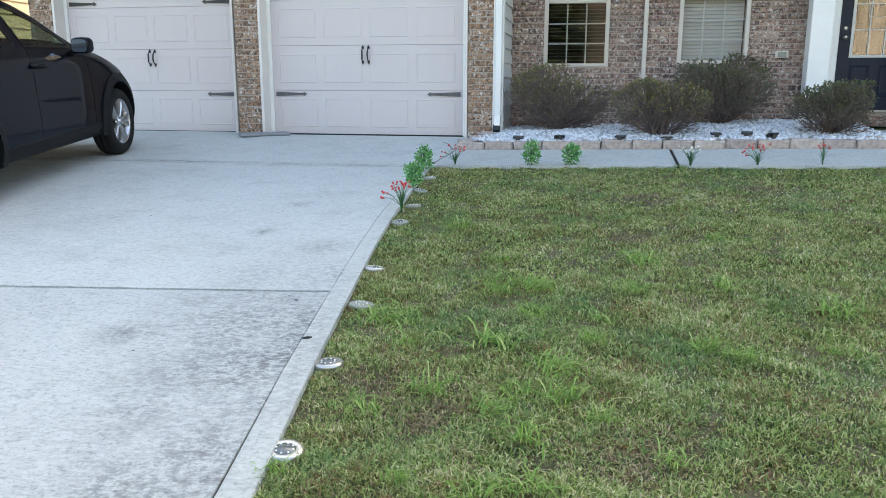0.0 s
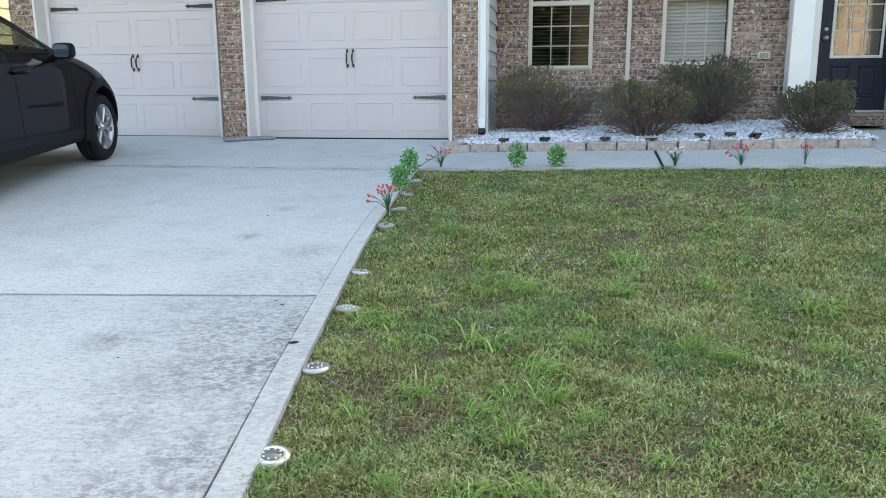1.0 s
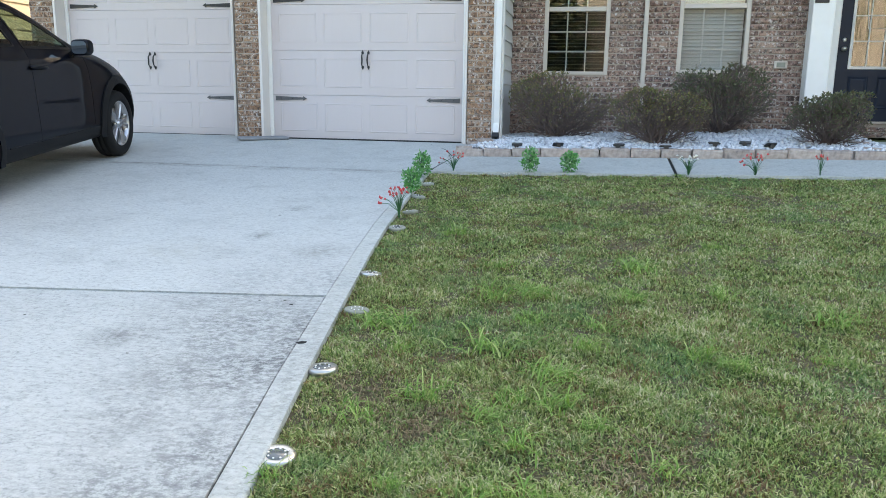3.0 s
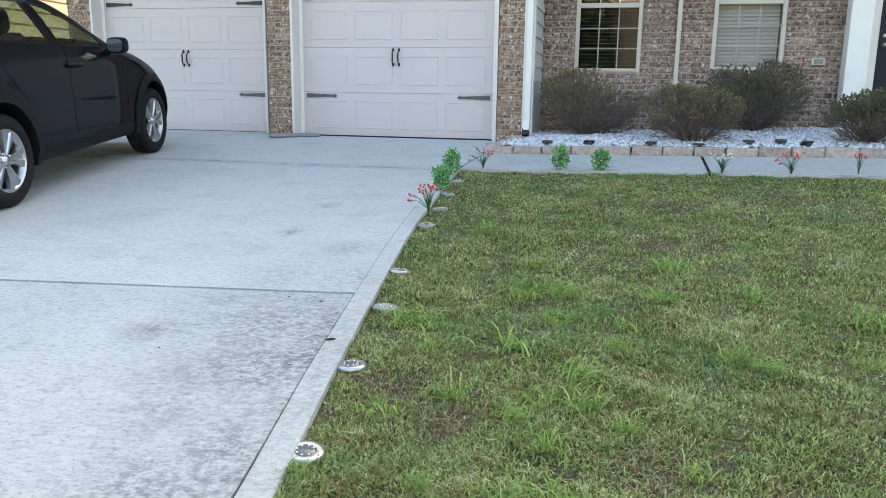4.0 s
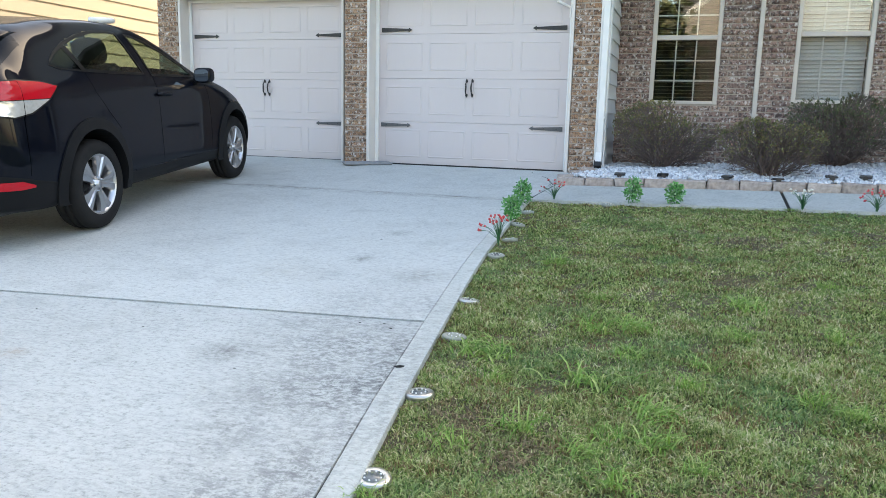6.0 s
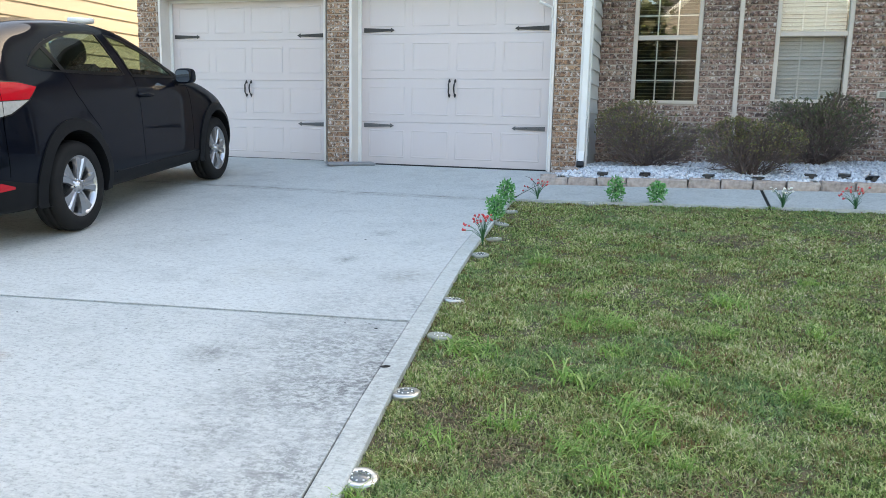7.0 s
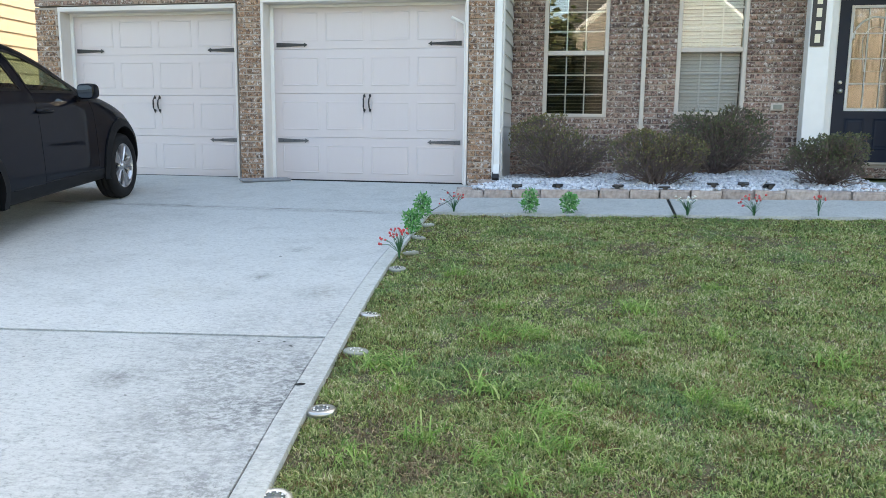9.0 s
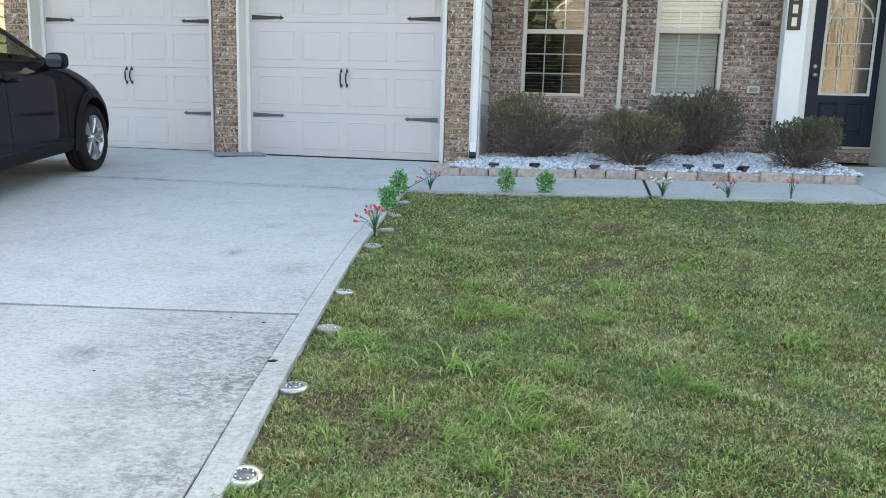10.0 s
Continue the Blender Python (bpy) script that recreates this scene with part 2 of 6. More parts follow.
# near-black wall colour stands in for the shade of an unlit room
ROOM_SHADE = material("room shade", (0.035, 0.045, 0.045), 0.9, vary=0.5, scale=3)
PANE = glass("window pane", (0.88, 0.92, 0.91), gloss=0.10)
SCREEN = glass("screened pane", (0.76, 0.78, 0.78), gloss=0.022)


# ---- building helpers ----
def box(bm, x0, x1, y0, y1, z0, z1, m=None, bevel=0.0):
    """An axis-parallel block in bm, placed by the matrix m, with its edges bevelled."""
    vs = [bm.verts.new((x, y, z)) for z in (z0, z1) for y in (y0, y1) for x in (x0, x1)]
    fs = [bm.faces.new([vs[i] for i in q]) for q in ((0, 2, 3, 1), (4, 5, 7, 6), (0, 1, 5, 4), (2, 6, 7, 3), (0, 4, 6, 2), (1, 3, 7, 5))]
    if bevel:
        out = bmesh.ops.bevel(bm, geom=list({e for f in fs for e in f.edges}), offset=bevel, segments=1, affect="EDGES", profile=0.5)
        vs = list({v for f in out["faces"] for v in f.verts} | {v for v in vs if v.is_valid})
    if m is not None:
        bmesh.ops.transform(bm, matrix=m, verts=vs)
    return vs


def tube(bm, points, radii, sides=8, cap=True):
    """A round tube through the points."""
    rings = []
    pts = [Vector(p) for p in points]
    if not hasattr(radii, "__len__"):
        radii = [radii] * len(pts)
    for k, p in enumerate(pts):
        d = (pts[min(k + 1, len(pts) - 1)] - pts[max(k - 1, 0)]).normalized()
        a = d.cross(Vector((0, 0, 1)) if abs(d.z) < 0.9 else Vector((1, 0, 0))).normalized()
        b = d.cross(a)
        rings.append([bm.verts.new(p + (a * math.cos(2 * math.pi * i / sides) + b * math.sin(2 * math.pi * i / sides)) * radii[k]) for i in range(sides)])
    for r, s in zip(rings, rings[1:]):
        for i in range(sides):
            bm.faces.new((r[i], r[(i + 1) % sides], s[(i + 1) % sides], s[i]))
    if cap:
        bm.faces.new(list(reversed(rings[0])))
        bm.faces.new(rings[-1])
    return rings


def lathe(bm, profile, sides=24, m=None):
    """Turns (radius, height) pairs round z."""
    rings = []
    for r, z in profile:
        rings.append([bm.verts.new((r * math.cos(2 * math.pi * i / sides), r * math.sin(2 * math.pi * i / sides), z)) for i in range(sides)] if r > 1e-6 else [bm.verts.new((0, 0, z))])
    for a, b in zip(rings, rings[1:]):
        for i in range(sides):
            j = (i + 1) % sides
            q = [a[i % len(a)], a[j % len(a)], b[j % len(b)], b[i % len(b)]]
            q = list(dict.fromkeys(q))
            if len(q) > 2:
                bm.faces.new(q)
    vs = [v for r in rings for v in r]
    if m is not None:
        bmesh.ops.transform(bm, matrix=m, verts=vs)
    return vs


def mesh_of(name, bm, mat, smooth=False):
    bmesh.ops.recalc_face_normals(bm, faces=bm.faces)
    me = bpy.data.meshes.new(name)
    bm.to_mesh(me)
    bm.free()
    me.materials.append(mat)
    if smooth:
        me.polygons.foreach_set("use_smooth", [True] * len(me.polygons))
    return me


def part(name, bm, mat, parent=None, label="", smooth=False, at=None):
    """Links bm as one mesh object, under its thing."""
    ob = new(name, mesh_of(name, bm, mat, smooth))
    ob.parent = parent
    if at is not None:
        ob.matrix_basis = at
    if label:
        ob["label"] = label
    return ob


def thing(name, label, category, m=None, group="", kind=""):
    ob = new(name)
    ob.empty_display_size = 0.1
    if m is not None:
        ob.matrix_basis = m
    return tagged(ob, label, category, group, kind)


def block(name, parent, mat, *dims, bevel=0.0, label="", m=None):
    bm = bmesh.new()
    box(bm, *dims, m=m, bevel=bevel)
    return part(name, bm, mat, parent, label)


def fast_mesh(name, verts, faces, mat):
    """A mesh from numpy arrays: verts n x 3, faces k x 3 or k x 4."""
    me = bpy.data.meshes.new(name)
    n, k, c = len(verts), len(faces), faces.shape[1]
    me.vertices.add(n)
    me.vertices.foreach_set("co", np.ascontiguousarray(verts, np.float32).ravel())
    me.loops.add(k * c)
    me.loops.foreach_set("vertex_index", np.ascontiguousarray(faces, np.int32).ravel())
    me.polygons.add(k)
    me.polygons.foreach_set("loop_start", np.arange(0, k * c, c, dtype=np.int32))
    me.update(calc_edges=True)
    me.materials.append(mat)
    return me


def grade(x, y):
    """Height of the paved and mown ground: it climbs to the garage, and a little towards the porch."""
    return 0.073 * (min(max(y, -14.0), -0.3) + 0.3) + 0.02 * min(max(0.0, x + 1.3), 6.0)


# ---- ground, driveway, walk ----
def build_ground():
    """One sheet to the horizon, a little under the paving."""
    def line(a, b, near, far):
        v = [a]
        while v[-1] < b:
            inside = near[0] <= v[-1] <= near[1]
            v.append(v[-1] + (0.5 if inside else far))
        return v
    xs = [-900, -300, -120, -60, -30, -20] + line(-14, 12, (-14, 12), 3) + [20, 40, 90, 300, 900]
    ys = [-900, -300, -120, -60, -34, -24, -18] + line(-14, 2, (-14, 2), 3) + [6, 14, 30, 80, 300, 900]
    vs = np.array([(x, y, grade(x, y) - 0.035) for y in ys for x in xs])
    n = len(xs)
    fs = np.array([(r * n + c, r * n + c + 1, (r + 1) * n + c + 1, (r + 1) * n + c) for r in range(len(ys) - 1) for c in range(n - 1)])
    tagged(new("ground", fast_mesh("ground", vs, fs, TURF)), "mown turf ground reaching to the horizon", "ground", kind="structure")

    soil_x, soil_y = np.linspace(-1.4, 8.0, 20), np.linspace(-13.5, -2.0, 24)
    vs = np.array([(max(x, at_edge(y) - 0.03), y, grade(max(x, at_edge(y) - 0.03), y) - 0.031) for y in soil_y for x in soil_x])
    fs = np.array([(r * 20 + c, r * 20 + c + 1, (r + 1) * 20 + c + 1, (r + 1) * 20 + c) for r in range(23) for c in range(19)])
    tagged(new("ground_lawn", fast_mesh("ground_lawn", vs, fs, SOIL)), "brown soil and thatch under the mown lawn", "ground", kind="structure")


EDGE = [(-0.44, -10.5), (-0.60, -9.0), (-0.81, -7.15), (-0.935, -6.38), (-1.06, -5.5), (-1.17, -4.7), (-1.245, -4.07), (-1.32, -3.2), (-1.385, -2.3), (-1.40, -2.02)]
STRIP = [0.11, 0.11, 0.107, 0.103, 0.10, 0.096, 0.092, 0.085, 0.075, 0.07]


def slab_from(outline, thick, wobble=0.0, bevel=0.003):
    """A paving slab: an outline in plan, laid on the grade."""
    bm = bmesh.new()
    bm.faces.new([bm.verts.new((x, y, 0)) for x, y in outline])
    for co, no in (((0, -0.3, 0), (0, 1, 0)), ((-1.3, 0, 0), (1, 0, 0)), ((4.7, 0, 0), (1, 0, 0))):
        bmesh.ops.bisect_plane(bm, geom=bm.verts[:] + bm.edges[:] + bm.faces[:], plane_co=co, plane_no=no, dist=1e-5)
    for v in bm.verts:
        v.co.z = grade(v.co.x, v.co.y)
    bmesh.ops.recalc_face_normals(bm, faces=bm.faces)
    for f in bm.faces:
        if f.normal.z < 0:
            f.normal_flip()
    rim = [e for e in bm.edges if e.is_boundary]
    top = bm.faces[:]
    out = bmesh.ops.extrude_face_region(bm, geom=top, use_keep_orig=True)
    for v in out["geom"]:
        if isinstance(v, bmesh.types.BMVert):
            v.co.z -= thick
    bmesh.ops.bevel(bm, geom=[e for e in rim if e.is_valid], offset=bevel, segments=2, affect="EDGES", profile=0.5)
    return bm


def joint_y(x):
    return -5.505 + 0.107 * (x + 1.12)


def at_edge(y, inset=0.0):
    ys = [p[1] for p in EDGE]
    return float(np.interp(y, ys, [p[0] for p in EDGE])) - (float(np.interp(y, ys, STRIP)) if inset else 0.0) * inset


def build_driveway():
    drive = thing("driveway", "pale broom-finished concrete driveway with dark joints", "driveway", kind="structure")
    gap = 0.0035
    left = -9.2
    near = [(left, -13.5), (at_edge(-10.5, 1) + 0.3, -13.5)] + [(at_edge(p[1], 1) - gap, p[1]) for p in EDGE if p[1] < -5.6] + [(at_edge(-5.52, 1) - gap, joint_y(-1.15) - 0.013), (left, joint_y(left) - 0.013)]
    far = [(left, joint_y(left) + 0.013), (at_edge(-5.5, 1) - gap, joint_y(-1.15) + 0.013)] + [(at_edge(p[1], 1) - gap, p[1]) for p in EDGE if -5.4 < p[1] < -2.1] + [(-1.46, -2.083), (left, -2.083)]
    apron = [(left, -2.067), (-1.47, -2.067), (-1.40, -2.0), (-1.40, -1.02), (-1.28, -0.6), (-1.16, 0.12), (-3.92, 0.12), (-3.92, 0.02), (-4.3, 0.02), (-4.3, 0.5), (left, 0.5)]
    # far slab and apron take the concrete with light painted in
    for outline, mat in ((near, CONCRETE), (far, CONCRETE_LIT), (apron, CONCRETE_LIT)):
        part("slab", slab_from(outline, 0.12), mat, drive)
    strip = [(at_edge(p[1], 1), p[1]) for p in EDGE] + [p for p in reversed(EDGE)]
    part("edge_strip", slab_from(strip, 0.12, bevel=0.012), CONCRETE_EDGE, drive, "smoother light concrete edging strip")
    bed = slab_from([(left, -13.4), (at_edge(-10.5) + 0.1, -13.4)] + [(p[0] - 0.02, p[1]) for p in EDGE] + [(-1.45, 0.0), (left, 0.45)], 0.1)
    bmesh.ops.translate(bed, verts=bed.verts, vec=(0, 0, -0.011))
    part("joint_filler", bed, JOINT, drive)
    for line in ([(-1.415, -2.02), (-1.335, -1.12)], [(-1.36, -1.10), (-1.50, -0.68), (-1.77, -0.22)]):
        bm = bmesh.new()
        for a, b in zip(line, line[1:]):
            d = Vector((b[0] - a[0], b[1] - a[1])).normalized() * 0.0035
            lo = [bm.verts.new((x, y, grade(x, y) - 0.02)) for x, y in ((a[0] - d.y, a[1] + d.x), (a[0] + d.y, a[1] - d.x), (b[0] + d.y, b[1] - d.x), (b[0] - d.y, b[1] + d.x))]
            hi = [bm.verts.new(v.co + Vector((0, 0, 0.022))) for v in lo]
            bm.faces.new(hi)
            for i in range(4):
                bm.faces.new((lo[i], lo[(i + 1) % 4], hi[(i + 1) % 4], hi[i]))
        part("expansion_strip", bm, JOINT, drive, "dark felt expansion strip")
    walk_way = thing("front_walk", "grey concrete front walk beside the lawn", "walkway", kind="structure")
    for outline in ([(-1.395, -1.995), (0.77, -1.99), (0.785, -0.9), (-1.395, -0.95)], [(0.80, -1.99), (2.79, -1.985), (2.79, -0.9), (0.815, -0.9)], [(2.80, -1.985), (6.5, -1.98), (6.5, 0.9), (2.80, 0.9)]):
        part("slab", slab_from(outline, 0.12), CONCRETE, walk_way)
    under = slab_from([(-1.38, -1.96), (6.4, -1.95), (6.4, 0.8), (2.82, 0.8), (2.82, -0.95), (-1.38, -0.98)], 0.1)
    bmesh.ops.translate(under, verts=under.verts, vec=(0, 0, -0.011))
    part("joint_filler", under, JOINT, walk_way)


build_ground()
build_driveway()


def build_litter():
    """Dark leaf scraps and specks that lie on the concrete."""
    rng = random.Random(21)
    for x, y, s in ((-1.06, -6.08, 0.030), (-1.277, -5.651, 0.014), (-1.70, -6.3, 0.008), (-2.4, -6.0, 0.008), (-2.05, -3.95, 0.012), (-1.45, -5.62, 0.010), (-1.33, -5.60, 0.009), (-3.1, -5.95, 0.009), (-2.9, -4.2, 0.010)):
        bm = bmesh.new()
        n = 9
        rim = [bm.verts.new((s * rng.uniform(0.6, 1.2) * math.cos(2 * math.pi * k / n), 0.55 * s * rng.uniform(0.6, 1.2) * math.sin(2 * math.pi * k / n), 0.0)) for k in range(n)]
        mid = bm.verts.new((0, 0, s * 0.22))
        for k in range(n):
            bm.faces.new((rim[k], rim[(k + 1) % n], mid))
        bm.faces.new(rim[::-1])
        tagged(part("leaf_scrap", bm, JOINT, at=pose(x, y, grade(x, y) + 0.001, 4, 0, rng.uniform(-30, 30))), "dark dry leaf scrap lying on the concrete", "leaf scrap", "scraps on the driveway")


build_litter()


# ---- the house ----
WALL_Y = 0.92          # the window wall
BRICK_L, BRICK_H, COURSE, STEP = 0.194, 0.0575, 0.0677, 0.204


def brick_mesh(length, name, mat):
    """One rough brick: its face slightly uneven, its arrises worn. Origin at the middle of its face."""
    rng = random.Random(name)
    bm = bmesh.new()
    box(bm, -length / 2, length / 2, 0.0, 0.06, -BRICK_H / 2, BRICK_H / 2, bevel=0.005)
    for v in bm.verts:
        if v.co.y < 0.02:
            v.co += Vector((rng.uniform(-1, 1) * 0.004, rng.uniform(-1, 1) * 0.003, rng.uniform(-1, 1) * 0.003))
    me = mesh_of("brick", bm, mat)
    return me


BRICKS = {(round(length, 3), k): brick_mesh(length, f"{length}{k}", BRICK) for length in (0.194, 0.092) for k in range(5)}
PIER_BRICKS = {(round(length, 3), k): brick_mesh(length, f"{length}{k}", PIER_BRICK) for length in (0.194, 0.092) for k in range(5)}


def lay_bricks(wall, x0, x1, y, z0, z1, holes=(), limit=300, order=None, stock=BRICKS):
    """Running bond on a face at y between x0 and x1; holes are (x0, x1, z0, z1). Children of wall, with a joined rest."""
    rng = random.Random(f"{x0}{z0}")
    spots = []
    rows = int((z1 - z0) / COURSE)
    for r in range(rows):
        z = z0 + (r + 0.5) * COURSE
        spans = [(x0, x1)]
        for hx0, hx1, hz0, hz1 in holes:
            if hz0 - COURSE * 0.4 < z < hz1 + COURSE * 0.4:
                spans = [s for a, b in spans for s in ((a, min(b, hx0)), (max(a, hx1), b)) if s[1] - s[0] > 0.03]
        for a, b in spans:
            x = a
            first = True
            while b - x > 0.03:
                want = BRICK_L if not (first and r % 2) else 0.092
                first = False
                length = min(want, b - x)
                spots.append((x + length / 2, z, length))
                x += length + (STEP - BRICK_L)
    if order:
        spots.sort(key=order)
    rest = []
    for k, (x, z, length) in enumerate(spots):
        push = rng.uniform(-0.007, 0.003)
        if k < limit:
            base = 0.194 if length > 0.12 else 0.092
            ob = new("brick", stock[(base, rng.randrange(5))])
            ob.matrix_basis = Matrix.LocRotScale((x, y + push, z), Euler((0, rng.uniform(-0.008, 0.008), rng.uniform(-0.01, 0.01))), (length / base, 1, rng.uniform(0.96, 1.03)))
            ob.parent = wall
        else:
            rest.append((x, z, length, push))
    if rest:
        unit = np.array([(sx, sy, sz) for sz in (-0.5, 0.5) for sy in (0, 1) for sx in (-0.5, 0.5)])
        quads = np.array(((0, 2, 3, 1), (4, 5, 7, 6), (0, 1, 5, 4), (2, 6, 7, 3), (0, 4, 6, 2), (1, 3, 7, 5)))
        vs = np.concatenate([unit * (length, 0.06, BRICK_H) + (x, y + push, z) for x, z, length, push in rest])
        fs = np.concatenate([quads + 8 * k for k in range(len(rest))])
        ob = new("brickwork", fast_mesh("brickwork", vs, fs, BRICK_JOINED))
        ob.parent = wall
        ob["kind"] = "stuff"


def brick_wall(name, label, x0, x1, y0, y1, z0, z1, holes=(), limit=300, order=None, top=None, stock=BRICKS):
    """A wall whose core is mortar-coloured, its front at y0 laid with bricks. Above top it is plain brickwork."""
    wall = thing(name, label, "wall", kind="structure")
    core = bmesh.new()
    zs = sorted({z0, z1, *(h[2] for h in holes), *(h[3] for h in holes)})
    for a, b in zip(zs, zs[1:]):
        spans = [(x0, x1)]
        for hx0, hx1, hz0, hz1 in holes:
            if hz0 <= a and b <= hz1:
                spans = [s for p, q in spans for s in ((p, min(q, hx0)), (max(p, hx1), q)) if s[1] - s[0] > 0.01]
        for p, q in spans:
            box(core, p, q, y0 + 0.006, y1, a, b)
    part("core", core, MORTAR, wall)
    lay_bricks(wall, x0, x1, y0, z0, top or z1, holes, limit=limit, order=order, stock=stock)
    return wall


def build_garage_door(m, number):
    """A sectional door, 2.44 by 2.13 m, four sections of four stamped panels, with iron straps and pulls. Origin: the middle of its foot, its face at y = 0."""
    door = thing(f"garage_door_{number}", "closed almond sectional garage door with stamped panels and black iron straps", "garage door", m, kind="structure")
    half, sec = 1.22, 0.533
    for k in range(4):
        bm = bmesh.new()
        z0, z1 = k * sec + 0.001, (k + 1) * sec - 0.001
        box(bm, -half, half, 0.0, 0.045, z0, z1, bevel=0.0035)
        section = part("section", bm, DOOR_PAINT, door)
        for c in range(4):
            bm = bmesh.new()
            xc = -0.858 + 0.572 * c
            w, h, zc = 0.24, 0.172, (z0 + z1) / 2
            rings = []
            for inset, depth in ((0.0, 0.002), (0.0, -0.0008), (0.006, -0.0042), (0.013, -0.0046), (0.020, -0.0006), (0.034, -0.0016)):
                rings.append([bm.verts.new((xc + sx * (w - inset), depth, zc + sz * (h - inset))) for sx, sz in ((-1, -1), (1, -1), (1, 1), (-1, 1))])
            for a, b in zip(rings, rings[1:]):
                for i in range(4):
                    bm.faces.new((a[i], a[(i + 1) % 4], b[(i + 1) % 4], b[i]))
            bm.faces.new(rings[-1])
            part("panel", bm, DOOR_PAINT, section)
    for side in (-1, 1):
        for z in (0.492, 1.652):
            bm = bmesh.new()
            outer, tip = side * 1.157, side * 0.755
            neck = side * 0.80
            outline = [(outer, -0.027), (neck, -0.012), (neck, -0.026), (tip, 0.0), (neck, 0.026), (neck, 0.012), (outer, 0.027)]
            face = bm.faces.new([bm.verts.new((x, -0.016, z + dz)) for x, dz in outline])
            out = bmesh.ops.extrude_face_region(bm, geom=[face])
            bmesh.ops.translate(bm, vec=(0, 0.014, 0), verts=[v for v in out["geom"] if isinstance(v, bmesh.types.BMVert)])
            # lower straps get the grey that imitates reflected light
            strap = part("strap_hinge", bm, IRON if z > 1 else IRON_SHEEN, door, "black iron strap hinge with arrow tip" if z > 1 else "black iron strap hinge with arrow tip, sheen in its grey colour")
            for f in (0.2, 0.62):
                bm = bmesh.new()
                bmesh.ops.create_icosphere(bm, subdivisions=1, radius=0.008, matrix=Matrix.Translation((outer + (neck - outer) * f, -0.017, z)))
                part("rivet", bm, IRON, strap)
        bm = bmesh.new()
        x = side * 0.036
        pts = [(x, -0.012, 0.872), (x, -0.03, 0.885), (x, -0.05, 0.905), (x - side * 0.004, -0.055, 0.955), (x, -0.05, 1.005), (x, -0.03, 1.025), (x, -0.012, 1.038)]
        tube(bm, pts, [0.009, 0.008, 0.009, 0.0105, 0.009, 0.008, 0.009], 8)
        for z, s in ((0.868, -1), (1.042, 1)):
            face = bm.faces.new([bm.verts.new((x + dx, -0.014, z + dz * s)) for dx, dz in ((-0.011, -0.018), (0.011, -0.018), (0.014, 0.0), (0, 0.027), (-0.014, 0.0))])
            out = bmesh.ops.extrude_face_region(bm, geom=[face])
            bmesh.ops.translate(bm, vec=(0, 0.014, 0), verts=[v for v in out["geom"] if isinstance(v, bmesh.types.BMVert)])
        part("pull_handle", bm, IRON, door, "black iron pull handle")
    block("bottom_seal", door, RUBBER, -half, half, -0.006, 0.04, -0.025, 0.012)
    return door


def garage_frame(name, x0, x1, y_front, y_door, z_top):
    """Jambs and head of a garage opening, with vinyl stops against the door."""
    fr = thing(name, "almond painted garage door jambs and head trim", "door frame", kind="structure")
    block("jamb", fr, JAMB, x0 - 0.035, x0, y_front - 0.02, y_door + 0.06, -0.02, z_top, bevel=0.004)
    block("jamb", fr, JAMB, x1, x1 + 0.035, y_front - 0.02, y_door + 0.06, -0.02, z_top, bevel=0.004)
    block("head", fr, JAMB, x0 - 0.035, x1 + 0.035, y_front - 0.022, y_door + 0.06, z_top, z_top + 0.06, bevel=0.004)
    block("stop", fr, WHITE, x0, x0 + 0.045, y_door - 0.03, y_door - 0.004, 0.0, z_top, bevel=0.004)
    block("stop", fr, WHITE, x1 - 0.045, x1, y_door - 0.03, y_door - 0.004, 0.0, z_top, bevel=0.004)
    block("stop", fr, WHITE, x0 + 0.045, x1 - 0.045, y_door - 0.03, y_door - 0.004, z_top - 0.035, z_top, bevel=0.004)


